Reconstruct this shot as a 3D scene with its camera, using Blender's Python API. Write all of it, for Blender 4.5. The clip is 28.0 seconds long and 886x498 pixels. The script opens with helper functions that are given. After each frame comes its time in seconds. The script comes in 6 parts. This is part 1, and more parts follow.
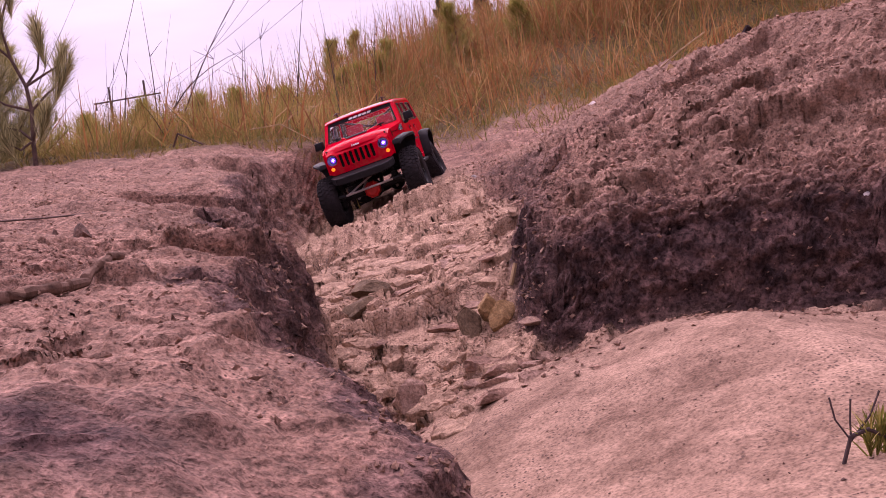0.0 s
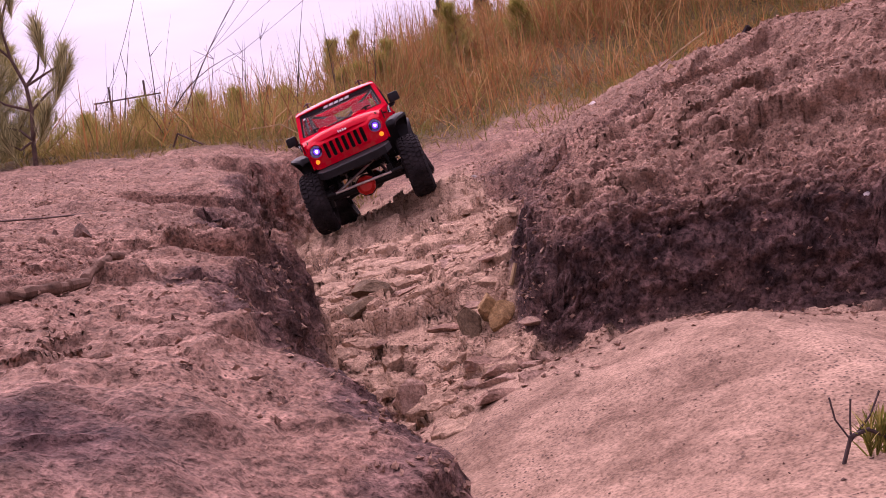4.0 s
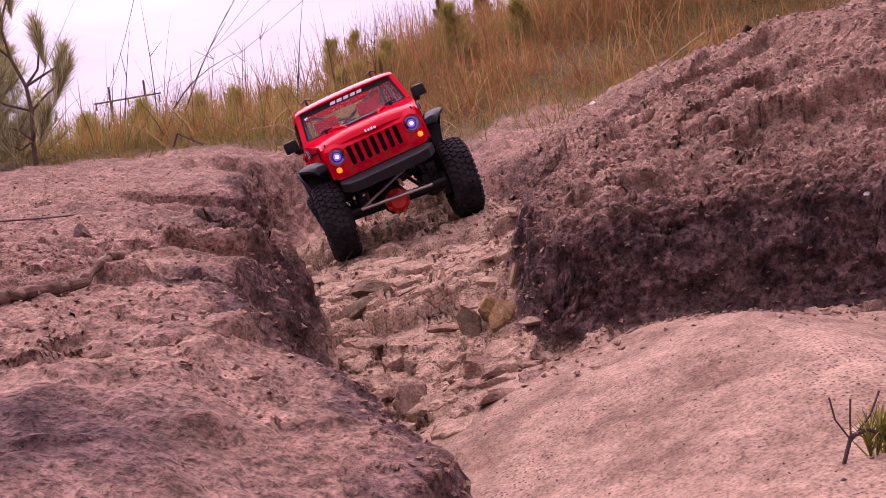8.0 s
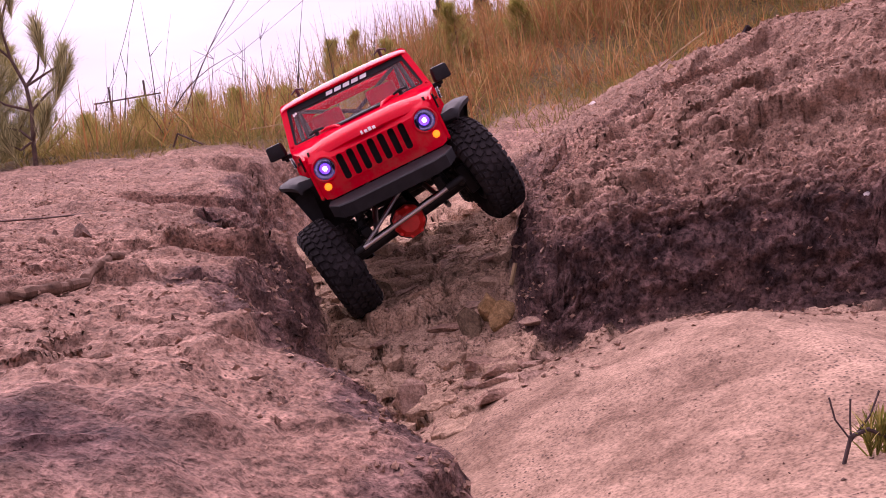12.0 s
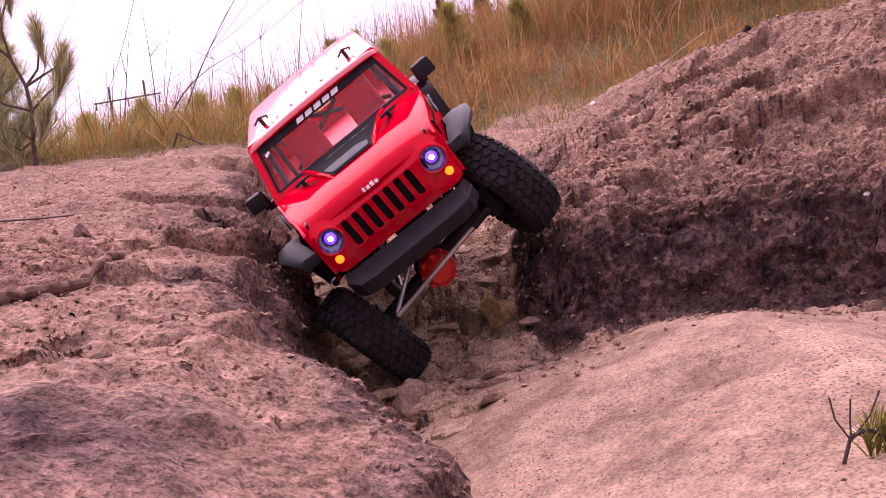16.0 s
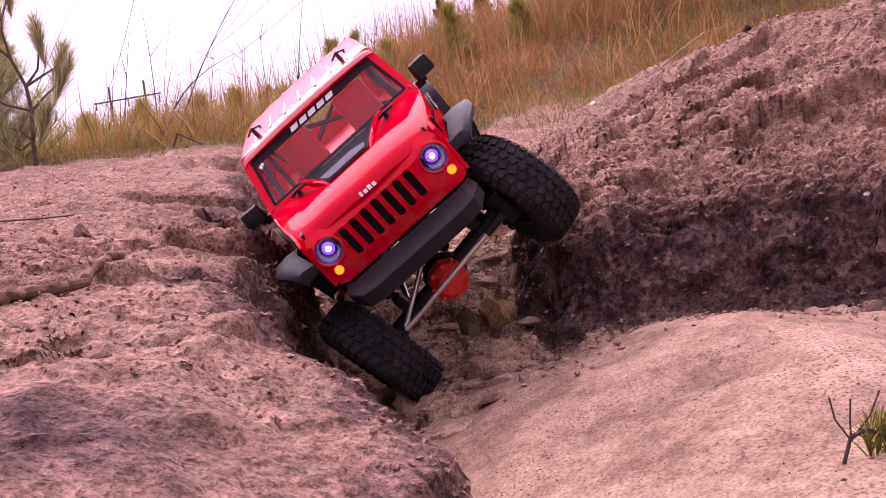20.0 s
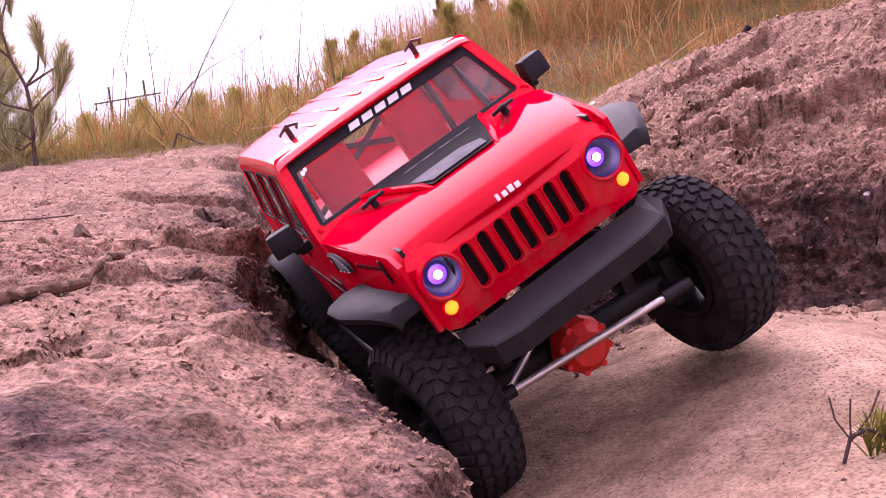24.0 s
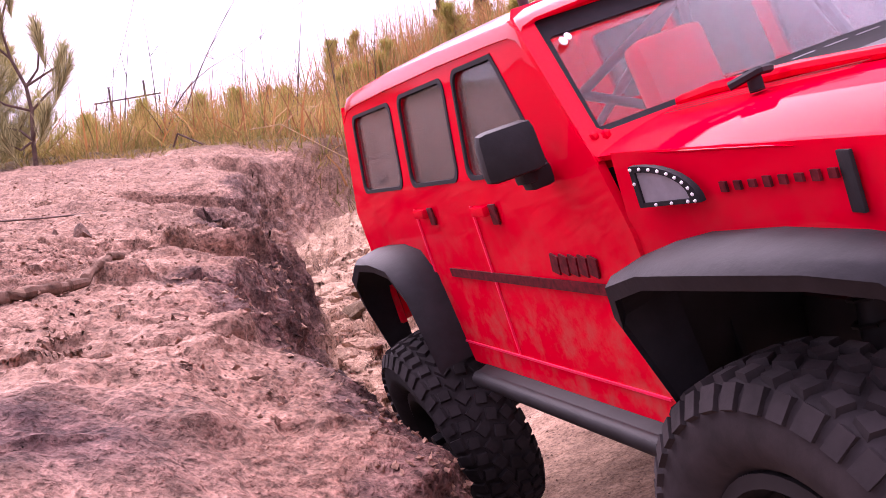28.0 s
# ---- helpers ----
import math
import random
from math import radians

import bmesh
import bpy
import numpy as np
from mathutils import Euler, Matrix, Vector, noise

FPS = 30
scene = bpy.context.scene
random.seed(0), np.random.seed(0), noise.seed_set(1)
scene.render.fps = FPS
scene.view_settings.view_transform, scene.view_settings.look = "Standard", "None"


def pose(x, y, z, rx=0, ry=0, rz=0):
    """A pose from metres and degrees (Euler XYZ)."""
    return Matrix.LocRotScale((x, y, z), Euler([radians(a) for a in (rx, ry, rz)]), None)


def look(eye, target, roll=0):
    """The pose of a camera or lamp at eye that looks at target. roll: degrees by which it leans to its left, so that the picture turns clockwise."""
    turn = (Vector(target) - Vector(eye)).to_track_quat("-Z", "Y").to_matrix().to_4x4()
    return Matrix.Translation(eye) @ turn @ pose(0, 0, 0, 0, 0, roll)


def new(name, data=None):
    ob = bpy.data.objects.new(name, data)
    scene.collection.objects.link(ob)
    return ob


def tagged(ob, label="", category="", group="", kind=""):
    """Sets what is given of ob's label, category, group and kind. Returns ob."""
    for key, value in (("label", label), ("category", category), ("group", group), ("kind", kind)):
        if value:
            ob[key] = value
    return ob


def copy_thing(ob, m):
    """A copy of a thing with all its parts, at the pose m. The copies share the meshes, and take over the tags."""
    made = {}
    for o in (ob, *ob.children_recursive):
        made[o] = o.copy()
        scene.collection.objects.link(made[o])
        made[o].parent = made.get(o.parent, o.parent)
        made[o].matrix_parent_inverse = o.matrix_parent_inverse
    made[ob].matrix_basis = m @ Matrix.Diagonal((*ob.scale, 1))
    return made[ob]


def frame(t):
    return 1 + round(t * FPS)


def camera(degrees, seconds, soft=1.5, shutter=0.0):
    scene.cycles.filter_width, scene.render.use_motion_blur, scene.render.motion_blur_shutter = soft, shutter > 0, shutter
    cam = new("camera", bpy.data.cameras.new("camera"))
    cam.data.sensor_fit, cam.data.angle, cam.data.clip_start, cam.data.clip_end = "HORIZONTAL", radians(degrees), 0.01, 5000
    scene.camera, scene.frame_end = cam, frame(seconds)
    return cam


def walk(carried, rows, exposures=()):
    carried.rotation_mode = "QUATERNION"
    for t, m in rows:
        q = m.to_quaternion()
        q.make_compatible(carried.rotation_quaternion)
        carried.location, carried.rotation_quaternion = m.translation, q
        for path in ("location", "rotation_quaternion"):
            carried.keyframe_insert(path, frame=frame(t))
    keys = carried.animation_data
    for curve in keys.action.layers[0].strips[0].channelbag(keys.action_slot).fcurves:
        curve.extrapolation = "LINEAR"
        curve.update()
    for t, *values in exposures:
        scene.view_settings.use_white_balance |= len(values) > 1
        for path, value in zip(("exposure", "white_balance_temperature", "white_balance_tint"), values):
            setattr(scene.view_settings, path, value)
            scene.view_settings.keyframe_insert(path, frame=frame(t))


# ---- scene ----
# Camera: stands still on the ground, leaning a little to its right.
cam = camera(48.27, 28.0, soft=0.8)
EYE = (0.0, 0.0, 0.16)
VIEW = look(EYE, (0.0, 1.0, 0.16 - math.tan(radians(3.0))), -8)
walk(cam, [(0.0, VIEW), (28.0, VIEW)],
     [(0.0, 0.15, 6650, 52), (8.0, 0.26, 6650, 51), (12.0, 0.36, 6650, 50), (17.0, 0.59, 6600, 49), (21.5, 0.69, 6500, 49), (25.0, 1.06, 6400, 48), (28.0, 1.18, 6400, 48)])

# Light: bright overcast, brightest behind the scene.
SUN_EL, SUN_AZ = 50.0, 24.0   # degrees up, and to the left of straight ahead
world = bpy.data.worlds.new("overcast_sky")
scene.world = world
world.use_nodes = True


def overcast(tree):
    n, l = tree.nodes, tree.links
    n.clear()
    out, bg = n.new("ShaderNodeOutputWorld"), n.new("ShaderNodeBackground")
    sky = n.new("ShaderNodeTexSky")
    sky.sky_type, sky.sun_disc = "NISHITA", False
    sky.sun_elevation, sky.sun_rotation = radians(SUN_EL), radians(-SUN_AZ)
    coord, mapping, cloud, ramp, mix = (n.new("ShaderNodeTexCoord"), n.new("ShaderNodeMapping"), n.new("ShaderNodeTexNoise"),
                                        n.new("ShaderNodeValToRGB"), n.new("ShaderNodeMixRGB"))
    mapping.inputs["Scale"].default_value = (1.2, 1.2, 5.0)
    cloud.inputs["Scale"].default_value, cloud.inputs["Detail"].default_value = 2.2, 5
    ramp.color_ramp.elements[0].position, ramp.color_ramp.elements[0].color = 0.30, (6.6, 6.3, 7.6, 1)
    ramp.color_ramp.elements[1].position, ramp.color_ramp.elements[1].color = 0.70, (9.6, 9.3, 10.2, 1)
    mix.inputs["Fac"].default_value = 0.88
    # the cloud is thinner, and so brighter, towards the sun
    toward, part_of, glow = n.new("ShaderNodeVectorMath"), n.new("ShaderNodeMapRange"), n.new("ShaderNodeVectorMath")
    toward.operation, glow.operation = "DOT_PRODUCT", "SCALE"
    e, a = radians(SUN_EL), radians(SUN_AZ)
    toward.inputs[1].default_value = (-math.sin(a) * math.cos(e), math.cos(a) * math.cos(e), math.sin(e))
    part_of.inputs["From Min"].default_value, part_of.inputs["From Max"].default_value = -0.4, 1.0
    part_of.inputs["To Min"].default_value, part_of.inputs["To Max"].default_value = 0.62, 1.18
    # an overcast sky is brightest overhead
    split, over, both = n.new("ShaderNodeSeparateXYZ"), n.new("ShaderNodeMapRange"), n.new("ShaderNodeMath")
    over.inputs["From Min"].default_value, over.inputs["From Max"].default_value = 0.12, 1.0
    over.inputs["To Min"].default_value, over.inputs["To Max"].default_value = 1.0, 2.3
    both.operation = "MULTIPLY"
    l.new(coord.outputs["Generated"], split.inputs["Vector"])
    l.new(split.outputs["Z"], over.inputs["Value"])
    l.new(over.outputs["Result"], both.inputs[0])
    l.new(part_of.outputs["Result"], both.inputs[1])
    l.new(coord.outputs["Generated"], toward.inputs[0])
    l.new(toward.outputs["Value"], part_of.inputs["Value"])
    l.new(coord.outputs["Generated"], mapping.inputs["Vector"])
    l.new(mapping.outputs["Vector"], cloud.inputs["Vector"])
    l.new(cloud.outputs["Fac"], ramp.inputs["Fac"])
    l.new(sky.outputs["Color"], mix.inputs["Color1"])
    l.new(ramp.outputs["Color"], mix.inputs["Color2"])
    l.new(mix.outputs["Color"], glow.inputs[0])
    l.new(both.outputs["Value"], glow.inputs["Scale"])
    l.new(glow.outputs["Vector"], bg.inputs["Color"])
    bg.inputs["Strength"].default_value = 0.087
    l.new(bg.outputs["Background"], out.inputs["Surface"])


overcast(world.node_tree)
sun = new("sun", bpy.data.lights.new("sun", "SUN"))
sun.data.energy, sun.data.angle, sun.data.color = 2.8, radians(66), (1.0, 0.95, 0.9)
sun.rotation_euler = (radians(90 - SUN_EL), 0, radians(180 + SUN_AZ))


# ---- materials ----
def mat(name, color, rough=0.6, metal=0.0, spec=0.5):
    m = bpy.data.materials.new(name)
    m.use_nodes = True
    b = m.node_tree.nodes["Principled BSDF"]
    b.inputs["Base Color"].default_value = (*color, 1)
    b.inputs["Roughness"].default_value, b.inputs["Metallic"].default_value = rough, metal
    b.inputs["Specular IOR Level"].default_value = spec
    return m


def node(m, kind, **values):
    n = m.node_tree.nodes.new(kind)
    for k, v in values.items():
        n.inputs[k.replace("_", " ")].default_value = v
    return n


def link(m, a, b):
    m.node_tree.links.new(a, b)


def ramp(m, src, stops):
    r = m.node_tree.nodes.new("ShaderNodeValToRGB")
    e = r.color_ramp.elements
    while len(e) < len(stops):
        e.new(0.5)
    for el, (p, c) in zip(e, stops):
        el.position, el.color = p, (*c, 1)
    link(m, src, r.inputs["Fac"])
    return r.outputs["Color"]


def mixed(m, fac, a, b, kind="MIX"):
    x = m.node_tree.nodes.new("ShaderNodeMixRGB")
    x.blend_type = kind
    for sock, v in ((x.inputs["Fac"], fac), (x.inputs["Color1"], a), (x.inputs["Color2"], b)):
        if isinstance(v, (int, float)):
            sock.default_value = v
        elif isinstance(v, tuple):
            sock.default_value = (*v, 1)
        else:
            link(m, v, sock)
    return x.outputs["Color"]


def coords(m, kind="Object"):
    return m.node_tree.nodes.new("ShaderNodeTexCoord").outputs[kind]


def noisy(m, vec, scale, detail=6.0, rough=0.6, out="Fac"):
    n = node(m, "ShaderNodeTexNoise", Scale=scale, Detail=detail, Roughness=rough)
    link(m, vec, n.inputs["Vector"])
    return n.outputs[out]


def bump(m, height, strength=0.5, distance=0.002, normal=None):
    b = node(m, "ShaderNodeBump", Strength=strength, Distance=distance)
    link(m, height, b.inputs["Height"])
    if normal is not None:
        link(m, normal, b.inputs["Normal"])
    link(m, b.outputs["Normal"], m.node_tree.nodes["Principled BSDF"].inputs["Normal"])
    return b.outputs["Normal"]


def base(m, colour):
    link(m, colour, m.node_tree.nodes["Principled BSDF"].inputs["Base Color"])


def soil_material():
    """Bare clay and sand: the mesh carries how sandy, how dark with crust and painted shade, and how grassy each spot
    is.
    """
    m = mat("clay_and_sand", (0.3, 0.2, 0.15), 0.95, spec=0.15)
    v = coords(m)
    kind = m.node_tree.nodes.new("ShaderNodeAttribute")
    kind.attribute_name = "soil"
    parts = m.node_tree.nodes.new("ShaderNodeSeparateColor")
    link(m, kind.outputs["Color"], parts.inputs["Color"])
    sandy, crust_and_shade, turf = parts.outputs[0], parts.outputs[1], parts.outputs[2]
    big, mid, fine = noisy(m, v, 6, 5), noisy(m, v, 38, 5, 0.60), noisy(m, v, 420, 3, 0.6)
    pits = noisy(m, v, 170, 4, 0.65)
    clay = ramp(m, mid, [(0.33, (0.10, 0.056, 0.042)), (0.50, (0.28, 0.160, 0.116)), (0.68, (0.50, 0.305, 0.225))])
    clay = mixed(m, 0.45, clay, ramp(m, big, [(0.35, (0.16, 0.088, 0.064)), (0.65, (0.36, 0.212, 0.150))]))
    # dark clay, for crust and for the shade painted on the right bank
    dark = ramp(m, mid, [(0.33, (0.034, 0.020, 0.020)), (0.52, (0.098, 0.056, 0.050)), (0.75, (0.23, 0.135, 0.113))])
    sand = ramp(m, big, [(0.38, (0.20, 0.124, 0.085)), (0.62, (0.38, 0.250, 0.172))])
    sand = mixed(m, 0.6, sand, ramp(m, noisy(m, v, 75, 7, 0.72), [(0.34, (0.18, 0.112, 0.077)), (0.60, (0.34, 0.222, 0.153))]))
    colour = mixed(m, crust_and_shade, clay, dark)
    # shade painted into the pits and light onto the tops, matching their bump below
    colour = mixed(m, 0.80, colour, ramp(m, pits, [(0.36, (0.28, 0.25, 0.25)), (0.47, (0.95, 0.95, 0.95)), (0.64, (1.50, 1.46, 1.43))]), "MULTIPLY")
    colour = mixed(m, sandy, colour, sand)
    stain = ramp(m, noisy(m, v, 17, 5, 0.65), [(0.40, (0.62, 0.58, 0.56)), (0.56, (1.12, 1.12, 1.12))])
    colour = mixed(m, mixed(m, 0.2, sandy, (0.0, 0.0, 0.0)), colour, stain, "MULTIPLY")
    crusted = ramp(m, noisy(m, v, 30, 6, 0.65), [(0.36, (0.28, 0.172, 0.112)), (0.60, (0.52, 0.345, 0.230))])
    colour = mixed(m, mixed(m, 0.2, kind.outputs["Alpha"], (0.0, 0.0, 0.0)), colour, crusted)
    grain = ramp(m, fine, [(0.33, (0.50, 0.47, 0.45)), (0.5, (0.98, 0.98, 0.98)), (0.72, (1.35, 1.32, 1.30))])
    colour = mixed(m, 0.85, colour, grain, "MULTIPLY")
    colour = mixed(m, turf, colour, ramp(m, mid, [(0.35, (0.050, 0.036, 0.014)), (0.65, (0.12, 0.080, 0.030))]))
    # dark grit lies scattered over the sand and clay
    grit = node(m, "ShaderNodeTexVoronoi", Scale=330.0)
    link(m, v, grit.inputs["Vector"])
    spots = ramp(m, grit.outputs["Distance"], [(0.22, (1.0, 1.0, 1.0)), (0.38, (0.0, 0.0, 0.0))])
    chosen = m.node_tree.nodes.new("ShaderNodeSeparateColor")
    link(m, grit.outputs["Color"], chosen.inputs["Color"])
    spots = mixed(m, 1.0, spots, ramp(m, chosen.outputs[0], [(0.36, (0.0, 0.0, 0.0)), (0.42, (0.9, 0.9, 0.9))]), "MULTIPLY")
    patchy = ramp(m, noisy(m, v, 13, 4, 0.6), [(0.42, (0.10, 0.10, 0.10)), (0.60, (1.0, 1.0, 1.0))])
    spots = mixed(m, 1.0, spots, patchy, "MULTIPLY")
    spots = mixed(m, turf, spots, (0.0, 0.0, 0.0))
    colour = mixed(m, spots, colour, (0.075, 0.045, 0.036))
    base(m, colour)
    bent = mixed(m, 0.016, v, noisy(m, v, 22, 3, 0.5, "Color"))
    wide = node(m, "ShaderNodeTexVoronoi", Scale=34.0)
    small = node(m, "ShaderNodeTexVoronoi", Scale=95.0)
    clod = node(m, "ShaderNodeTexVoronoi", Scale=150.0)
    wide.feature = small.feature = "DISTANCE_TO_EDGE"
    for t in (wide, small, clod):
        link(m, bent, t.inputs["Vector"])
    splits = mixed(m, 1.0, ramp(m, wide.outputs["Distance"], [(0.0, (0.0, 0.0, 0.0)), (0.07, (1.0, 1.0, 1.0))]),
                   ramp(m, small.outputs["Distance"], [(0.0, (0.35, 0.35, 0.35)), (0.10, (1.0, 1.0, 1.0))]), "MULTIPLY")
    where = ramp(m, noisy(m, v, 11, 3), [(0.48, (1.0, 1.0, 1.0)), (0.62, (0.0, 0.0, 0.0))])
    splits = mixed(m, mixed(m, 0.5, where, (0.0, 0.0, 0.0)), splits, (1.0, 1.0, 1.0))
    splits = mixed(m, kind.outputs["Alpha"], (1.0, 1.0, 1.0), splits)
    crumbly = mixed(m, sandy, clod.outputs["Distance"], (0.45, 0.45, 0.45))
    b0 = bump(m, splits, 0.8, 0.003)
    b1 = bump(m, crumbly, 0.7, -0.003, b0)
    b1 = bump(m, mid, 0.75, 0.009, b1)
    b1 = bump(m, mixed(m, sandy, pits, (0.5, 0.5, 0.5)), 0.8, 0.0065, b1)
    bump(m, mixed(m, mixed(m, 0.4, sandy, (0.0, 0.0, 0.0)), fine, (0.5, 0.5, 0.5)), 0.6, 0.0020, b1)
    return m


def plain(name, color, rough=0.6, metal=0.0, spec=0.5, scale=60.0, vary=0.35, relief=0.0):
    """One colour with a little unevenness in tone, gloss and relief."""
    m = mat(name, color, rough, metal, spec)
    v = coords(m)
    f = noisy(m, v, scale, 6)
    lo, hi = tuple(c * (1 - vary) for c in color), tuple(min(1, c * (1 + vary)) for c in color)
    base(m, ramp(m, f, [(0.3, lo), (0.7, hi)]))
    if relief:
        bump(m, noisy(m, v, scale * 4, 4), 0.5, relief)
    return m


def leafy(name, stops, rough=0.6, glow_through=0.42):
    """Blades and needles: each piece has its own tone."""
    m = mat(name, stops[0][1], rough, spec=0.25)
    g = m.node_tree.nodes.new("ShaderNodeNewGeometry")
    base(m, ramp(m, g.outputs["Random Per Island"], stops))
    n = m.node_tree.nodes
    through_it, mix = n.new("ShaderNodeBsdfTranslucent"), n.new("ShaderNodeMixShader")
    mix.inputs["Fac"].default_value = glow_through
    link(m, n["Principled BSDF"].inputs["Base Color"].links[0].from_socket, through_it.inputs["Color"])
    link(m, n["Principled BSDF"].outputs["BSDF"], mix.inputs[1])
    link(m, through_it.outputs["BSDF"], mix.inputs[2])
    link(m, mix.outputs["Shader"], n["Material Output"].inputs["Surface"])
    return m


SOIL = soil_material()


# ---- ground ----
def lattice(ix, iy, seed):
    h = (ix.astype(np.int64) * 374761393 + iy.astype(np.int64) * 668265263 + seed * 974634777) & 0xFFFFFFFF
    h = ((h ^ (h >> 13)) * 1274126177) & 0xFFFFFFFF
    return ((h ^ (h >> 16)) & 0xFFFFFF) / float(0xFFFFFF)


def smooth_noise(x, y, seed=0):
    ix, iy = np.floor(x), np.floor(y)
    fx, fy = x - ix, y - iy
    fx, fy = fx * fx * fx * (fx * (fx * 6 - 15) + 10), fy * fy * fy * (fy * (fy * 6 - 15) + 10)
    a, b = lattice(ix, iy, seed), lattice(ix + 1, iy, seed)
    c, d = lattice(ix, iy + 1, seed), lattice(ix + 1, iy + 1, seed)
    return (a + (b - a) * fx) * (1 - fy) + (c + (d - c) * fx) * fy - 0.5


def fbm(x, y, octaves=4, seed=0, gain=0.5):
    total, amp = np.zeros_like(x), 1.0
    for k in range(octaves):
        total += amp * smooth_noise(x, y, seed + 17 * k)
        x, y, amp = x * 1.97 + 3.1 + 0.3 * y, y * 2.03 + 1.7 - 0.3 * x, amp * gain
    return total


def plates(x, y, seed=0):
    """Cracked crust: for each place its plate's random value and the distance to the plate's rim."""
    cx, cy = np.floor(x), np.floor(y)
    f1, f2, who = np.full_like(x, 9.0), np.full_like(x, 9.0), np.zeros_like(x)
    for dx in (-1, 0, 1):
        for dy in (-1, 0, 1):
            px, py = cx + dx, cy + dy
            d = np.hypot(px + 0.1 + 0.8 * lattice(px, py, seed) - x, py + 0.1 + 0.8 * lattice(px, py, seed + 5) - y)
            near = d < f1
            f2 = np.where(near, f1, np.minimum(f2, d))
            who = np.where(near, lattice(px, py, seed + 9), who)
            f1 = np.where(near, d, f1)
    return who, f2 - f1


def step(a, b, v):
    t = np.clip((v - a) / (b - a), 0, 1)
    return t * t * (3 - 2 * t)


def side_of(line, x, y):
    """Signed distance to a line in plan, positive on its left, and the unit vector away from it."""
    best, sign, gx, gy = np.full_like(x, 1e9), np.ones_like(x), np.zeros_like(x), np.zeros_like(x)
    for (ax, ay), (bx, by) in zip(line, line[1:]):
        ux, uy = bx - ax, by - ay
        t = np.clip(((x - ax) * ux + (y - ay) * uy) / (ux * ux + uy * uy), 0, 1)
        qx, qy = x - ax - t * ux, y - ay - t * uy
        d = np.hypot(qx, qy)
        near = d < best
        best = np.where(near, d, best)
        sign = np.where(near, np.sign(ux * (y - ay) - uy * (x - ax)), sign)
        length = math.hypot(ux, uy)
        gx, gy = np.where(near, -uy / length, gx), np.where(near, ux / length, gy)
    return best * sign, gx, gy


# The rims of the two banks in plan, and the heights along the gully.
LEFT_RIM = [(0.10, -3.0), (0.02, 0.20), (-0.020, 0.36), (-0.018, 0.40), (0.002, 0.432), (0.002, 0.462), (-0.026, 0.50), (-0.050, 0.55), (-0.076, 0.60), (-0.100, 0.65), (-0.125, 0.75), (-0.142, 0.85),
            (-0.158, 0.95), (-0.168, 1.06), (-0.235, 1.20), (-0.262, 1.42), (-0.250, 1.62), (-0.288, 1.90), (-0.290, 2.25), (-0.15, 2.75), (0.3, 4.2)]
RIGHT_RIM = [(8.0, -1.5), (0.90, 0.70), (0.55, 0.800), (0.37, 0.852), (0.22, 0.876), (0.150, 0.888), (0.104, 0.908), (0.080, 0.945), (0.077, 1.00), (0.088, 1.12), (0.120, 1.30),
             (0.130, 1.50), (0.105, 1.75), (0.10, 2.0), (0.12, 2.3), (0.10, 2.7), (0.4, 4.2)]
# The two wheel lines down the gully: where they run and how high the ground stands there.
LINE_Y = [0.26, 0.42, 0.50, 0.60, 0.80, 0.95, 1.04, 1.10, 1.20, 1.40, 1.55, 1.70, 1.87, 2.17, 3.0]
LINE_X = [0.087, 0.045, 0.034, -0.002, -0.038, -0.046, -0.077, -0.103, -0.130, -0.144, -0.151, -0.180, -0.211, -0.213, -0.2]
LOW_Y = [-4.0, 0.0, 0.26, 0.32, 0.42, 0.50, 0.60, 0.80, 0.89, 0.95, 1.04, 1.11, 1.175, 1.24, 1.31, 1.38, 1.44, 1.55, 1.70, 1.80, 1.93, 2.17, 2.5, 3.0, 3.4, 4.0, 5.0, 8.0, 20.0, 80.0]
LOW_Z = [-0.2, 0.0, 0.006, -0.001, -0.012, -0.024, -0.027, -0.028, -0.018, -0.008, 0.027, 0.042, 0.060, 0.080, 0.086, 0.093, 0.087, 0.080, 0.088, 0.112, 0.122, 0.124, 0.17, 0.33, 0.41, 0.45, 0.49, 0.53, 0.55, 0.4]
HIGH_Y = [-4.0, 0.0, 0.325, 0.435, 0.56, 0.68, 0.81, 0.90, 1.0, 1.10, 1.19, 1.26, 1.34, 1.40, 1.465, 1.51, 1.60, 1.72, 1.80, 1.90, 2.0, 2.14, 2.5, 3.0, 3.4, 4.0, 5.0, 8.0, 20.0, 80.0]
HIGH_Z = [-0.2, 0.0, 0.005, 0.015, 0.028, 0.038, 0.034, 0.032, 0.048, 0.080, 0.096, 0.098, 0.095, 0.116, 0.126, 0.117, 0.114, 0.124, 0.160, 0.174, 0.168, 0.164, 0.22, 0.35, 0.41, 0.45, 0.49, 0.53, 0.55, 0.4]
LIP_Y = [-4.0, 0.0, 0.30, 0.40, 0.45, 0.50, 0.55, 0.60, 0.65, 0.75, 0.85, 0.95, 1.15, 1.40, 1.80, 2.20, 2.60, 3.0, 5.0, 9.0, 40.0]
LIP_Z = [-0.1, 0.02, 0.028, 0.036, 0.042, 0.047, 0.056, 0.070, 0.086, 0.102, 0.112, 0.119, 0.132, 0.152, 0.204, 0.268, 0.325, 0.34, 0.33, 0.25, 0.0]


def lattice_solid(ix, iy, iz, seed):
    h = (ix * 374761393 + iy * 668265263 + iz * 2147483647 + seed * 974634777) & 0xFFFFFFFF
    h = ((h ^ (h >> 13)) * 1274126177) & 0xFFFFFFFF
    return ((h ^ (h >> 16)) & 0xFFFFFF) / float(0xFFFFFF)


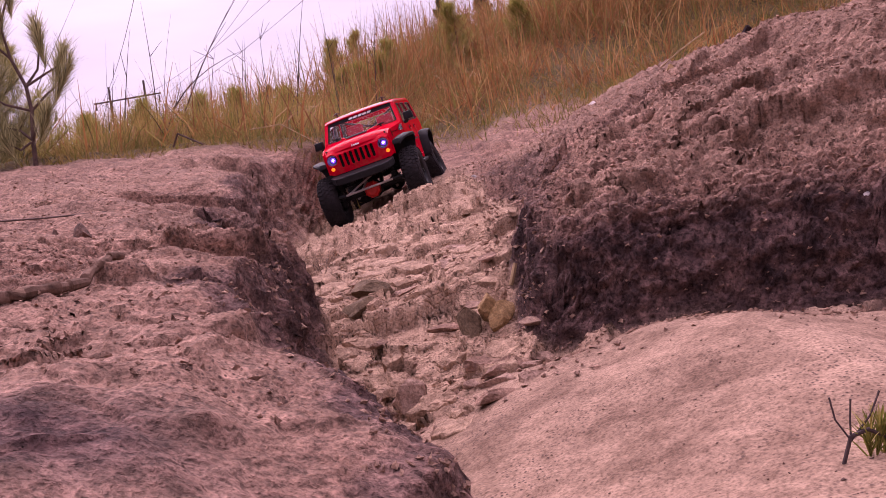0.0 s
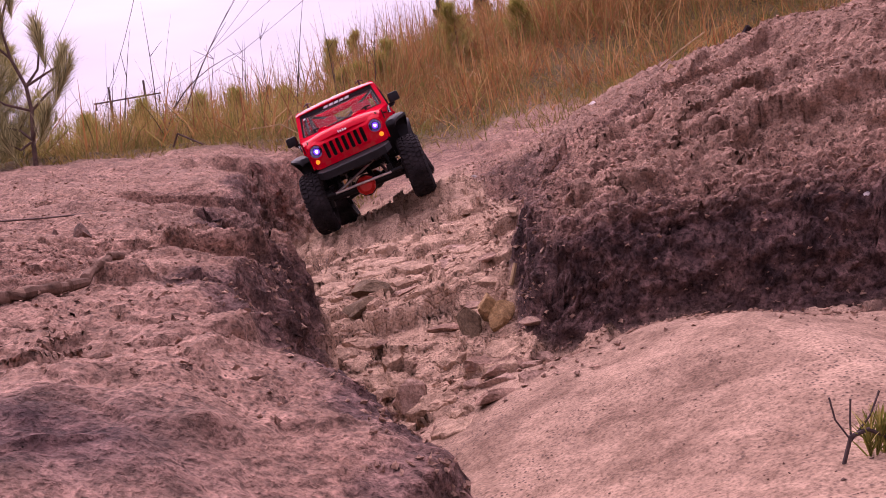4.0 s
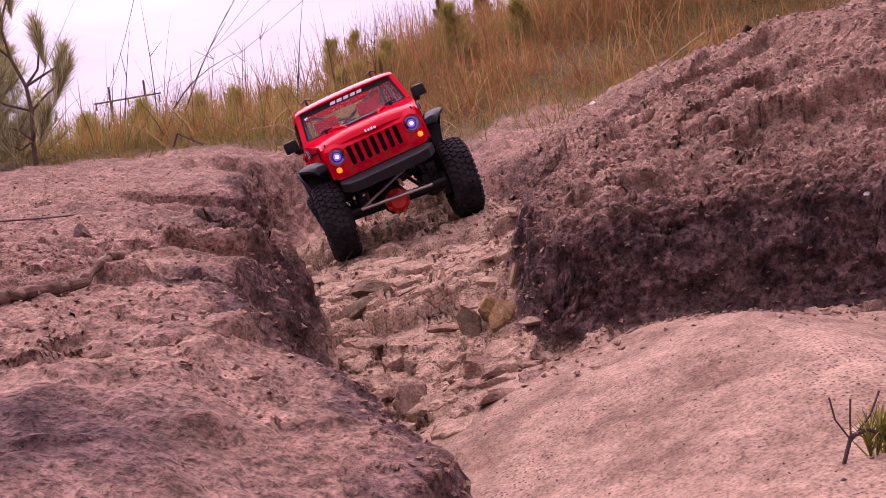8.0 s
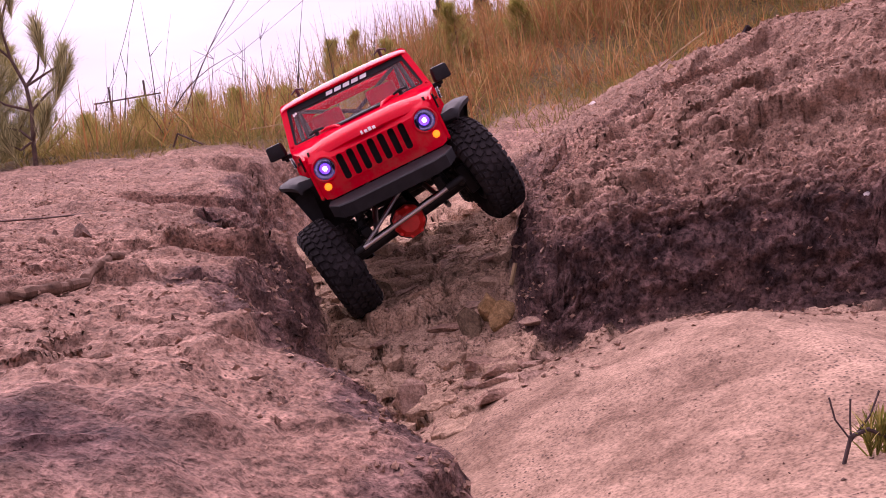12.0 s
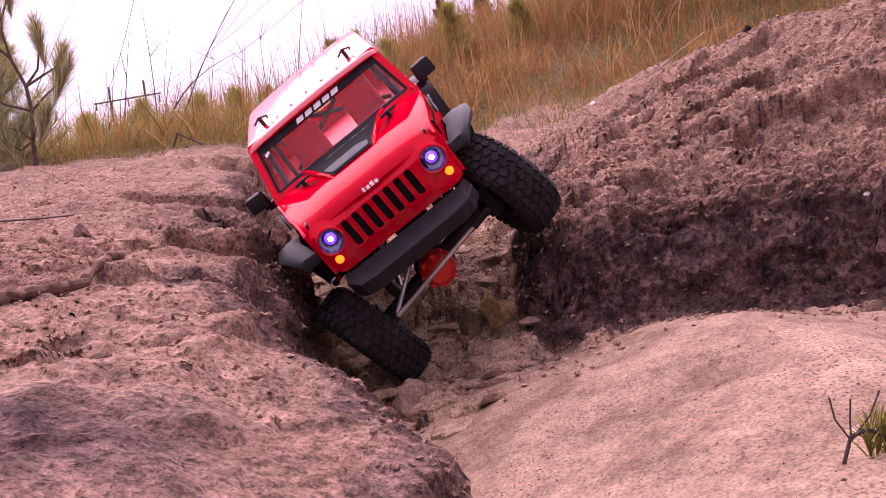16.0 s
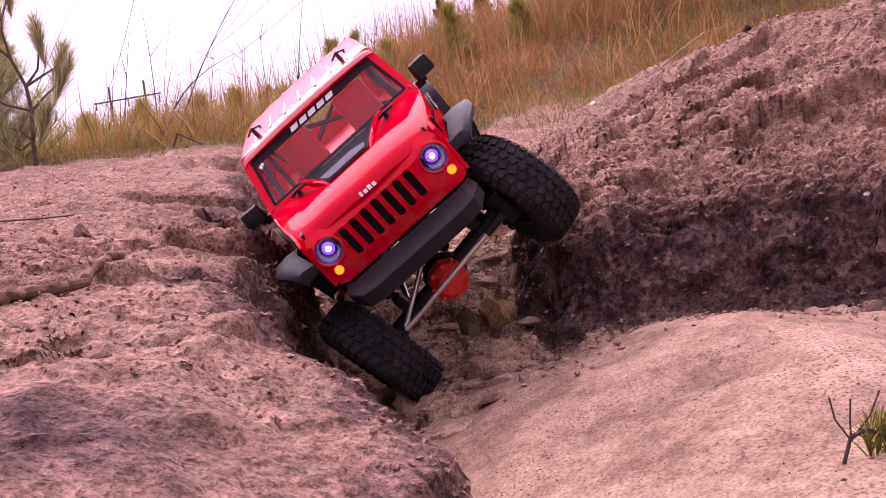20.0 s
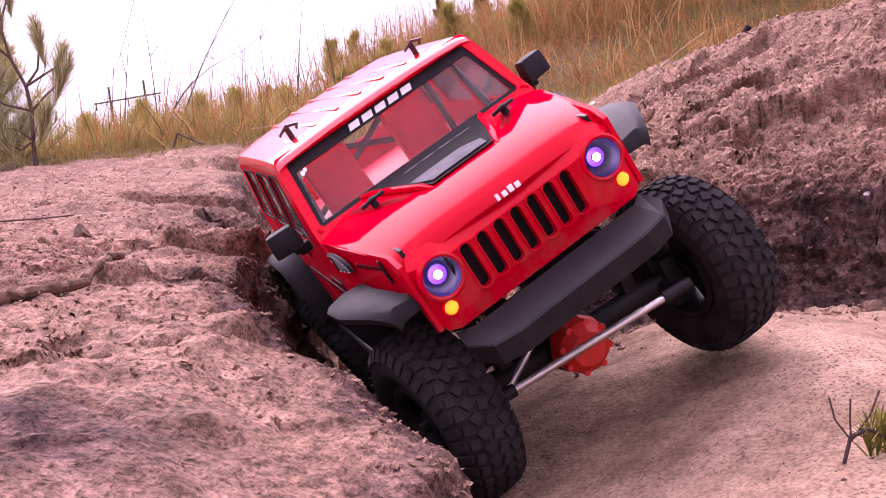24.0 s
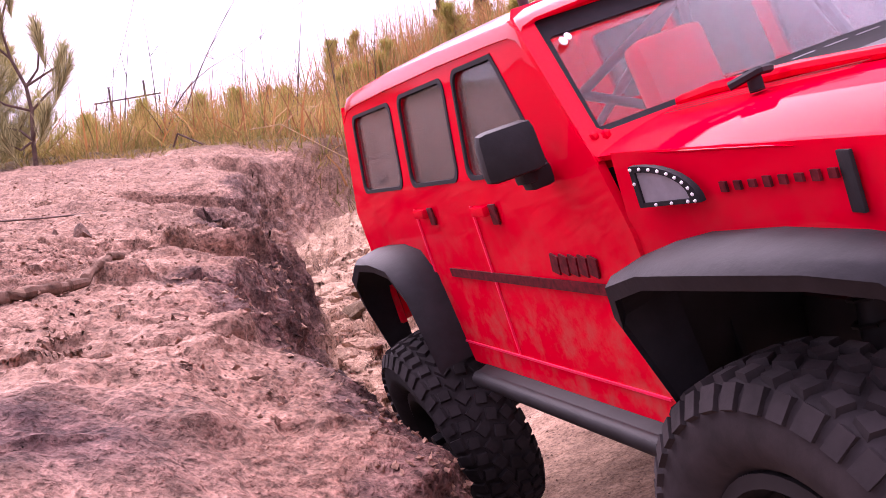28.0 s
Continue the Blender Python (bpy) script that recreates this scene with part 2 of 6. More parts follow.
def solid_noise(p, seed=0):
    """Smooth noise in space, from -0.5 to 0.5."""
    i = np.floor(p).astype(np.int64)
    f = p - i
    f = f * f * (3 - 2 * f)
    x, y, z = i[:, 0], i[:, 1], i[:, 2]
    fx, fy, fz = f[:, 0], f[:, 1], f[:, 2]
    rows = []
    for dz in (0, 1):
        a, b = lattice_solid(x, y, z + dz, seed), lattice_solid(x + 1, y, z + dz, seed)
        c, d = lattice_solid(x, y + 1, z + dz, seed), lattice_solid(x + 1, y + 1, z + dz, seed)
        rows.append((a + (b - a) * fx) * (1 - fy) + (c + (d - c) * fx) * fy)
    return rows[0] + (rows[1] - rows[0]) * fz - 0.5


def solid_fbm(p, octaves, seed=0, gain=0.5, fold=False):
    total, amp = np.zeros(len(p)), 1.0
    for k in range(octaves):
        n = solid_noise(p, seed + 31 * k)
        total += amp * (0.25 - 2 * np.abs(n) if fold else n)
        p, amp = p[:, (1, 0, 2)] * 2.03 + 5.7, amp * gain
    return total


def solid_cells(p, seed=0):
    """Lumps in space: for each place its lump's random value and the distance to the lump's rim."""
    i = np.floor(p).astype(np.int64)
    f1, f2, who = np.full(len(p), 9.0), np.full(len(p), 9.0), np.zeros(len(p))
    for dx in (-1, 0, 1):
        for dy in (-1, 0, 1):
            for dz in (-1, 0, 1):
                x, y, z = i[:, 0] + dx, i[:, 1] + dy, i[:, 2] + dz
                h = lattice_solid(x, y, z, seed)
                d = np.sqrt((x + 0.1 + 0.8 * h - p[:, 0]) ** 2 + (y + 0.1 + 0.8 * (h * 17.3 % 1) - p[:, 1]) ** 2 + (z + 0.1 + 0.8 * (h * 61.7 % 1) - p[:, 2]) ** 2)
                near = d < f1
                f2 = np.where(near, f1, np.minimum(f2, d))
                who = np.where(near, h * 7.9 % 1, who)
                f1 = np.where(near, d, f1)
    return who, f2 - f1


def along(line, x, y):
    """Distance to a line in plan."""
    return np.abs(side_of(line, x, y)[0])


# Small scarps in plan, with their drop and overhang: the ground stands up on their left and falls away on their right.
SCARPS = [
    (0.036, 0.012, [(-0.285, 1.000), (-0.255, 0.955), (-0.222, 0.932), (-0.190, 0.945), (-0.158, 0.990)]),
    (0.030, 0.010, [(-0.335, 1.36), (-0.31, 1.34), (-0.285, 1.40), (-0.245, 1.44)]),
    (0.018, 0.006, [(-0.275, 0.765), (-0.250, 0.725), (-0.231, 0.715), (-0.205, 0.745)]),
    (0.024, 0.004, [(-0.150, 0.560), (-0.122, 0.585), (-0.108, 0.640), (-0.112, 0.70)]),
    (0.008, 0.002, [(-0.17, 0.51), (-0.13, 0.49), (-0.10, 0.505)]),
    (0.012, 0.004, [(-0.42, 0.87), (-0.37, 0.835), (-0.33, 0.82), (-0.30, 0.86)]),
    (0.034, 0.012, [(-0.46, 2.05), (-0.38, 2.06), (-0.32, 2.00), (-0.27, 2.02)]),
    (0.008, 0.002, [(-0.13, 0.385), (-0.10, 0.42), (-0.08, 0.44)]),
    (0.024, 0.010, [(-0.52, 1.55), (-0.44, 1.60), (-0.36, 1.66), (-0.29, 1.64)]),
    (0.020, 0.006, [(-0.30, 2.30), (-0.24, 2.24), (-0.20, 2.26)]),
    (0.018, 0.006, [(-0.235, 1.56), (-0.20, 1.60), (-0.18, 1.70)]),
    (0.024, 0.006, [(0.12, 1.02), (0.16, 0.985), (0.20, 0.965), (0.25, 0.955)]),
    (0.026, 0.006, [(0.30, 1.02), (0.35, 0.995), (0.41, 0.985), (0.50, 1.01)]),
    (0.024, 0.006, [(0.26, 1.13), (0.31, 1.10), (0.37, 1.11), (0.42, 1.16)]),
    (0.026, 0.006, [(0.19, 1.28), (0.25, 1.25), (0.31, 1.29)]),
    (0.030, 0.008, [(0.34, 1.42), (0.42, 1.38), (0.52, 1.43)]),
    (0.026, 0.008, [(0.36, 1.66), (0.43, 1.63), (0.50, 1.69)]),
    (0.024, 0.006, [(0.16, 1.55), (0.21, 1.60), (0.25, 1.70)]),
    (0.012, 0.004, [(-0.135, 1.085), (-0.06, 1.060), (0.01, 1.085), (0.06, 1.07)]),
    (0.010, 0.003, [(-0.14, 0.955), (-0.09, 0.985), (-0.06, 0.95), (-0.02, 0.945)]),
    (0.008, 0.002, [(-0.10, 0.86), (-0.06, 0.875), (-0.03, 0.85), (0.01, 0.86)]),
    (0.016, 0.004, [(-0.20, 1.47), (-0.12, 1.50), (-0.04, 1.46)]),
    (0.034, 0.010, [(-0.08, 1.85), (-0.02, 1.83), (0.05, 1.80)]),
    (0.040, 0.010, [(0.02, 1.37), (0.07, 1.34), (0.13, 1.36)]),
    (0.040, 0.010, [(0.00, 1.64), (0.05, 1.58), (0.11, 1.58)]),
]


def scarp_rise(x, y):
    """Rise and fall of the ground at the scarps, and how far their lips reach out."""
    total, lx, ly = np.zeros_like(x), np.zeros_like(x), np.zeros_like(x)
    for drop, over, line in SCARPS:
        here = (np.abs(x - line[1][0]) < 0.45) & (np.abs(y - line[1][1]) < 0.45)
        hx, hy = x[here], y[here]
        jig = 0.024 * fbm(hx * 20, hy * 20, 3, 171, 0.5)
        d, gx, gy = side_of(line, hx + jig, hy + jig)
        ends = np.minimum(np.hypot(hx - line[0][0], hy - line[0][1]), np.hypot(hx - line[-1][0], hy - line[-1][1]))
        inside = np.where(np.abs(d) < ends * 0.999, 1.0, 0.0)
        fade = step(0.0, 0.045, ends) * inside
        edge = step(-0.007, 0.004, d)
        rise = drop * (edge * 0.55 * np.exp(-np.maximum(d, 0) / 0.07) - (1 - edge) * 0.45 * np.exp(np.minimum(d, 0) / 0.04))
        lip = over * edge * np.exp(-np.maximum(d, 0) / 0.022) * fade
        total[here] += rise * fade
        lx[here] -= gx * lip
        ly[here] -= gy * lip
    return total, lx, ly


CREVICE = [(0.105, 1.17), (0.118, 1.25), (0.175, 1.40), (0.241, 1.556), (0.34, 1.72), (0.451, 1.858)]
HOLLOWS = [(-0.300, 0.715, 0.024, 0.026), (-0.235, 1.400, 0.028, 0.045), (0.012, 0.470, 0.016, 0.030), (0.30, 0.885, 0.014, 0.02), (0.207, 0.800, 0.014, 0.035), (0.07, 0.90, 0.008, 0.03), (-0.30, 2.12, 0.03, 0.05)]


def ground(x, y):
    """Height, shift in plan, soil mix and roughness of the ground at x, y."""
    wob = 0.022 * fbm(x * 8, y * 8, 4, 41, 0.6)
    dl, gx, gy = side_of(LEFT_RIM, x, y)
    dr, nx, ny = side_of(RIGHT_RIM, x, y)
    dl, dr = dl + wob * step(0.35, 0.7, y), -dr - 0.7 * wob
    across = x - np.interp(y, LINE_Y, LINE_X) - 0.03
    low, high = np.interp(y, LOW_Y, LOW_Z), np.interp(y, HIGH_Y, HIGH_Z)
    floor = low + (high - low) * np.clip((across + 0.03) / 0.195, -0.2, 1.25) - 0.003
    hill = np.interp(x, [-1.5, -1.15, -0.8, -0.4, 0.0, 0.6, 1.0, 2.3, 4.0], [-0.06, 0.02, 0.30, 0.50, 0.62, 0.80, 0.86, 1.10, 1.20]) * step(3.0, 6.5, y) * step(60, 9, y)
    floor = floor + hill - 0.030 * step(0.17, 0.34, x) * step(0.30, 0.62, y) * step(1.6, 1.2, y) - 0.014 * step(0.05, 0.11, x) * step(0.80, 0.87, y) * step(1.05, 0.95, y)
    inl = np.maximum(dl, 0)
    left = np.interp(y, LIP_Y, LIP_Z) + 0.055 * (1 - np.exp(-inl / 0.15)) + 0.035 * np.minimum(inl, 1.2)
    left = np.maximum(left, (left + hill) * step(2.8, 3.6, y))
    u = np.maximum(y - 0.87, 0)
    rise = 0.5 * (1 - np.exp(-u / 0.30)) + 0.05 * u
    right = 0.118 + 0.05 * np.clip(x - 0.1, -0.2, 2) + rise * np.clip(0.12 + 0.78 * (x - 0.12), 0.06, 0.75) - 0.020 * np.exp(-((x - 0.09) / 0.05) ** 2 - ((y - 0.96) / 0.10) ** 2)
    cap = 0.372 + 0.05 * np.clip(y - 2.0, -0.5, 6) + 0.10 * np.clip(x - 0.5, -0.4, 3)
    right = 0.5 * (right + cap - np.sqrt((right - cap) ** 2 + 0.0016))
    right = np.maximum(right, np.minimum(floor + 0.03, 0.6))
    far = step(2.6, 4.0, y)
    right = right + far * (np.maximum(floor, right) - right)
    near = step(3.4, 2.4, y) * step(-0.6, 0.0, y)
    lump = fbm(x * 5.5, y * 5.5, 5, 3)
    jag = fbm(x * 13, y * 13, 4, 29)
    left = left + near * (0.026 * lump + 0.012 * jag) * step(-0.02, 0.08, dl)
    right = right + near * (0.026 * lump + 0.018 * jag - 0.036 * np.exp(-(along(CREVICE, x, y) / 0.016) ** 2) * step(0.0, 0.04, dr))
    scarps, lx, ly = scarp_rise(x, y)
    for hx, hy, deep, r in HOLLOWS:
        scarps = scarps - deep * np.exp(-((x - hx) ** 2 + (y - hy) ** 2) / r ** 2)
    left, right = left + scarps, right + scarps
    floor = floor + scarps
    wide = 0.012 + 0.034 * step(0.52, 0.70, y) * step(0.96, 0.84, y) + 0.060 * step(1.05, 1.5, y)
    foot = -0.020 - 0.020 * step(0.46, 0.54, y) * step(0.80, 0.60, y) - 0.010 * step(0.60, 0.80, y) * step(1.1, 0.95, y)
    sl = 0.5 * step(foot, wide, dl) + 0.5 * np.clip((dl - foot) / (wide - foot), 0, 1)
    sr = 0.10 * step(-0.050, -0.016, dr) + 0.90 * step(-0.018, 0.016 + 0.09 * step(1.15, 1.5, y), dr)
    z = floor + sl * (left - floor)
    z = np.where(dr > -0.055, z + sr * (np.maximum(right, z) - z), z)
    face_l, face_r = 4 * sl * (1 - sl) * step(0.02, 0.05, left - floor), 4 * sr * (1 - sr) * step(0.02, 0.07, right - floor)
    sandy = step(-0.030, -0.055, dr + 0.4 * wob) * step(foot + 0.02, foot, dl) * step(0.98, 0.86, y - 0.25 * x + 2.0 * wob) * step(-0.02, 0.05, across + 0.5 * wob + 0.10 * step(0.86, 0.74, y))
    bed = step(foot + 0.02, foot, dl) * step(-0.01, -0.03, dr) * (1 - sandy) * step(2.6, 2.2, y)
    # cracked crust in the bed
    px, py = x + 0.016 * fbm(x * 26, y * 26, 3, 91), y + 0.016 * fbm(x * 26, y * 26, 3, 95)
    who, rim = plates(px * 15, py * 17, 5)
    tilt = (who - 0.5) * (px * 15 - np.floor(px * 15) - 0.5) + ((who * 7.7) % 1 - 0.5) * (py * 17 - np.floor(py * 17) - 0.5)
    z = z + near * bed * (0.016 * (who - 0.5) + 0.024 * tilt - 0.016 * step(0.07, 0.0, rim))
    z = z + near * sandy * (0.007 * fbm(x * 6, y * 6, 3, 33) + 0.0022 * fbm(x * 30, y * 30, 3, 55) + 0.0008 * fbm(x * 110, y * 110, 2, 57))
    z = z + (1 - near) * 0.03 * fbm(x * 1.4, y * 1.4, 4, 88) * step(1.5, 5, y)
    # the faces lean out a little at the top
    lean_l, lean_r = near * sl * np.exp(-np.maximum(dl, 0) / 0.03) * 0.010 * step(0.5, 0.7, y), near * face_r * 0.006 * step(1.35, 0.98, y)
    lx, ly = lx - gx * lean_l + nx * lean_r, ly - gy * lean_l + ny * lean_r
    # crust, plus painted shade: right bank's face and foot, crevice and root's hollow
    crust_and_shade = np.clip(np.maximum(0.62 * step(0.0, 0.5, face_r) + step(-0.060, -0.035, dr + 0.4 * wob) * step(0.05, 0.02, dr) * step(1.6, 1.2, y) * 0.6, step(wide + 0.030, wide + 0.010, dl + wob + 0.02 * jag) * step(foot - 0.01, foot + 0.008, dl) * 0.80 * step(0.28, 0.38, y) * step(2.4, 1.6, y)) + 0.30 * lump + 0.35 * np.exp(-(along(CREVICE, x, y) / 0.03) ** 2)
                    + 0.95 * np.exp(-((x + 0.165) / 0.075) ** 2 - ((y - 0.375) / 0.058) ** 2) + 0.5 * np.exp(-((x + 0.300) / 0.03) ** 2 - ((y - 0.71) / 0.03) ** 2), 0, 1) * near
    # last term: pale dust on the right slope, with light from above painted in
    sand_and_toplight = np.clip(sandy + bed * (0.70 + 0.3 * step(-0.2, 0.2, lump + 0.3 * who - 0.1)) + 0.28 * step(0.0, 0.05 + 0.04 * step(0.6, 0.8, y), dl) * step(-0.25, 0.25, lump + 0.5 * jag) * (1 - crust_and_shade) + 0.40 * step(0.02, 0.07, dr) * step(-0.3, 0.2, lump + 0.6 * jag) * (1 - crust_and_shade), 0, 1)
    turf = np.clip(step(2.80, 3.2, y - 0.4 * x * (x > 0) + 0.4 * lump) + step(2.3, 2.7, y - 0.25 * np.minimum(x + 0.4, 0) + 0.2 * lump) * step(-0.1, -0.4, x), 0, 1)
    rough = near * (1 - 0.94 * sandy) * (0.55 * bed + 0.55 * step(foot, 0.01, dl) * step(0.25, 0.6, y) + 0.85 * step(-0.03, 0.0, dr) + 0.55 * face_l)
    return z, lx, ly, sand_and_toplight, crust_and_shade, turf, bed * near * step(0.15, 0.08, x), rough


def spread(lo, a, b, hi, fine, growth):
    """Grid lines from lo to hi, close together between a and b and ever wider outside."""
    lines, gap, v = list(np.arange(a, b, fine)), fine, b
    out = []
    while v < hi:
        out.append(v)
        gap *= growth
        v += gap
    back, gap, v = [], fine, a
    while v > lo:
        gap *= growth
        v -= gap
        back.append(v)
    return np.array(back[::-1] + lines + out)


def build_ground():
    xs = spread(-900, -0.36, 0.46, 900, 0.0024, 1.045)
    ys = np.concatenate([spread(-900, 0.36, 1.20, 1.20, 0.0022, 1.07)[:-1], spread(1.20, 1.20, 1.5, 1500, 0.0038, 1.022)])
    ys = np.unique(np.round(np.concatenate([ys, np.arange(0.845, 0.925, 0.0010)]), 6))
    x, y = np.meshgrid(xs, ys)
    rows, cols = x.shape
    z, dx, dy, sandy, crust_and_shade, turf, bed, rough = ground(x, y)
    co = np.stack([x + dx, y + dy, z], -1)
    # lumps, creases and crumbs stand out square to the surface
    du, dv = np.gradient(co, axis=1), np.gradient(co, axis=0)
    normal = np.cross(du, dv)
    normal /= np.linalg.norm(normal, axis=2)[:, :, None] + 1e-12
    worked = rough > 0.02
    p, amp = co[worked], rough[worked]
    flat = p * np.array((1.0, 1.0, 1.7))
    bent = flat + 0.010 * np.stack([solid_noise(p * 40, 5), solid_noise(p * 40, 6), solid_noise(p * 40, 7)], 1)
    chunk, gap = solid_cells(bent * 34, 11)
    nodule, dent = solid_cells(bent * np.array((95.0, 95.0, 80.0)), 12)
    patch = step(-0.10, 0.14, solid_fbm(flat * 9, 2, 13))
    out = 0.014 * solid_fbm(flat * 16, 3, 1) + 0.006 * solid_fbm(flat * 38, 3, 2, fold=True)
    out += patch * (0.0080 * (chunk - 0.5) - 0.0050 * step(0.16, 0.0, gap)) + (0.0030 + 0.0040 * step(0.6, 0.8, amp)) * (nodule - 0.5) - (0.0022 + 0.0030 * step(0.6, 0.8, amp)) * step(0.3, 0.0, dent)
    out += 0.0030 * solid_fbm(flat * 120, 2, 3)
    co[worked] += normal[worked] * (out * amp)[:, None]
    i = (np.arange(rows - 1)[:, None] * cols + np.arange(cols - 1)[None, :]).ravel()
    quads = np.stack([i, i + 1, i + cols + 1, i + cols], 1).astype(np.int32)
    me = bpy.data.meshes.new("ground")
    me.vertices.add(rows * cols)
    me.vertices.foreach_set("co", co.astype(np.float32).ravel())
    me.loops.add(quads.size)
    me.loops.foreach_set("vertex_index", quads.ravel())
    me.polygons.add(len(quads))
    me.polygons.foreach_set("loop_start", np.arange(0, quads.size, 4, dtype=np.int32))
    me.polygons.foreach_set("use_smooth", np.ones(len(quads), dtype=bool))
    me.update(calc_edges=True)
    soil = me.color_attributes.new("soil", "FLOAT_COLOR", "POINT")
    soil.data.foreach_set("color", np.stack([sandy, crust_and_shade, turf, bed], -1).astype(np.float32).ravel())
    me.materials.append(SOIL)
    tagged(new("ground", me), "eroded clay gully with a sand bed, pinkish brown and cracked", "ground", kind="structure")
    return xs, ys, co, normal


GRID_X, GRID_Y, GRID_CO, GRID_N = build_ground()


def cell(x, y):
    i, j = int(np.searchsorted(GRID_X, x)) - 1, int(np.searchsorted(GRID_Y, y)) - 1
    return i, j, (x - GRID_X[i]) / (GRID_X[i + 1] - GRID_X[i]), (y - GRID_Y[j]) / (GRID_Y[j + 1] - GRID_Y[j])


def height(x, y):
    """Height of the ground at one spot."""
    i, j, u, v = cell(x, y)
    z = GRID_CO[:, :, 2]
    return float((z[j, i] * (1 - u) + z[j, i + 1] * u) * (1 - v) + (z[j + 1, i] * (1 - u) + z[j + 1, i + 1] * u) * v)


def slope(x, y, n=4):
    """The ground's normal round a spot."""
    i, j, _, _ = cell(x, y)
    s = GRID_N[j - n:j + n + 1, i - n:i + n + 1].reshape(-1, 3).sum(0)
    return Vector(s).normalized()


# ---- building blocks ----
def part(name, bm, material, parent, label="", smooth=True):
    """Links a bmesh as one mesh object under a thing or a part."""
    me = bpy.data.meshes.new(name)
    bmesh.ops.recalc_face_normals(bm, faces=bm.faces[:])
    bm.to_mesh(me)
    bm.free()
    if smooth:
        me.polygons.foreach_set("use_smooth", [True] * len(me.polygons))
        me.set_sharp_from_angle(angle=radians(38))
    me.materials.append(material)
    ob = new(name, me)
    ob.parent = parent
    if material.name.endswith("_glass"):
        ob.visible_shadow = False
    return tagged(ob, label)


def place(bm, geom, m):
    bmesh.ops.transform(bm, matrix=m, verts=[v for v in geom if isinstance(v, bmesh.types.BMVert)])


def add_box(bm, size, at=(0, 0, 0), turn=(0, 0, 0), bevel=0.0, taper=1.0):
    g = bmesh.ops.create_cube(bm, size=1.0)["verts"]
    for v in g:
        k = taper if v.co.z > 0 else 1.0
        v.co = Vector((v.co.x * size[0] * k, v.co.y * size[1] * k, v.co.z * size[2]))
    place(bm, g, pose(*at, *turn))
    if bevel:
        es = list({e for v in g for e in v.link_edges})
        bmesh.ops.bevel(bm, geom=es, offset=bevel, segments=2, affect="EDGES", profile=0.6)


def add_tube(bm, a, b, r, r2=None, n=12):
    a, b = Vector(a), Vector(b)
    g = bmesh.ops.create_cone(bm, cap_ends=True, segments=n, radius1=r, radius2=r if r2 is None else r2, depth=(b - a).length)["verts"]
    place(bm, g, Matrix.Translation((a + b) / 2) @ (b - a).to_track_quat("Z", "Y").to_matrix().to_4x4())


def add_path(bm, points, r, n=8):
    for a, b in zip(points, points[1:]):
        add_tube(bm, a, b, r, n=n)
    for p in points[1:-1]:
        g = bmesh.ops.create_icosphere(bm, subdivisions=1, radius=r)["verts"]
        place(bm, g, Matrix.Translation(p))


def add_bent(bm, points, radii, n=6):
    """One tapering bent rod."""
    secs = []
    for i, p in enumerate(points):
        d = (Vector(points[min(i + 1, len(points) - 1)]) - Vector(points[max(i - 1, 0)])).normalized()
        u = d.orthogonal().normalized()
        w = d.cross(u)
        secs.append([Vector(p) + radii[i] * (math.cos(2 * math.pi * k / n) * u + math.sin(2 * math.pi * k / n) * w) for k in range(n)])
    add_loft(bm, secs, ring=True)


def add_ball(bm, r, at, scale=(1, 1, 1), sub=2):
    g = bmesh.ops.create_icosphere(bm, subdivisions=sub, radius=r)["verts"]
    place(bm, g, Matrix.Translation(at) @ Matrix.Diagonal((*scale, 1)))


def add_lathe(bm, profile, n=48, axis="X", close=False):
    """Turns a profile of (radius, along) round the x or y axis."""
    rings = []
    for k in range(n):
        a = 2 * math.pi * k / n
        c, s = math.cos(a), math.sin(a)
        rings.append([bm.verts.new((h, r * c, r * s) if axis == "X" else (r * c, h, r * s)) for r, h in profile])
    for k in range(n):
        p, q = rings[k], rings[(k + 1) % n]
        for i in range(len(profile) - (0 if close else 1)):
            j = (i + 1) % len(profile)
            bm.faces.new((p[i], q[i], q[j], p[j]))


def add_loft(bm, sections, cap=True, ring=False):
    rows = [[bm.verts.new(p) for p in s] for s in sections]
    for p, q in zip(rows, rows[1:]):
        m = len(p)
        for i in range(m if ring else m - 1):
            bm.faces.new((p[i], p[(i + 1) % m], q[(i + 1) % m], q[i]))
    if cap and ring:
        bm.faces.new(rows[0])
        bm.faces.new(rows[-1][::-1])


def add_sheet(bm, outline, holes, put, thick):
    """A sheet with holes: outlines in two coordinates, put(u, v, depth) gives the place."""
    start = set(bm.verts)
    edges = []
    for loop in [outline, *holes]:
        vs = [bm.verts.new((u, v, 0)) for u, v in loop]
        edges += [bm.edges.new((vs[i], vs[(i + 1) % len(vs)])) for i in range(len(vs))]
    bmesh.ops.triangle_fill(bm, use_beauty=True, use_dissolve=False, edges=edges, normal=(0, 0, 1))
    front = [v for v in bm.verts if v not in start]
    faces = [f for f in bm.faces if f.verts[0] not in start]
    out = bmesh.ops.extrude_face_region(bm, geom=faces)["geom"]
    back = {v for v in out if isinstance(v, bmesh.types.BMVert)}
    spots = [(v, v.co.x, v.co.y, 0.0) for v in front] + [(v, v.co.x, v.co.y, thick) for v in back]
    for v, a, b, d in spots:
        v.co = put(a, b, d)


def rounded(u0, v0, u1, v1, r, n=4):
    pts = []
    for cu, cv, a0 in ((u1 - r, v1 - r, 0), (u0 + r, v1 - r, 90), (u0 + r, v0 + r, 180), (u1 - r, v0 + r, 270)):
        for k in range(n + 1):
            a = radians(a0 + 90 * k / n)
            pts.append((cu + r * math.cos(a), cv + r * math.sin(a)))
    return pts


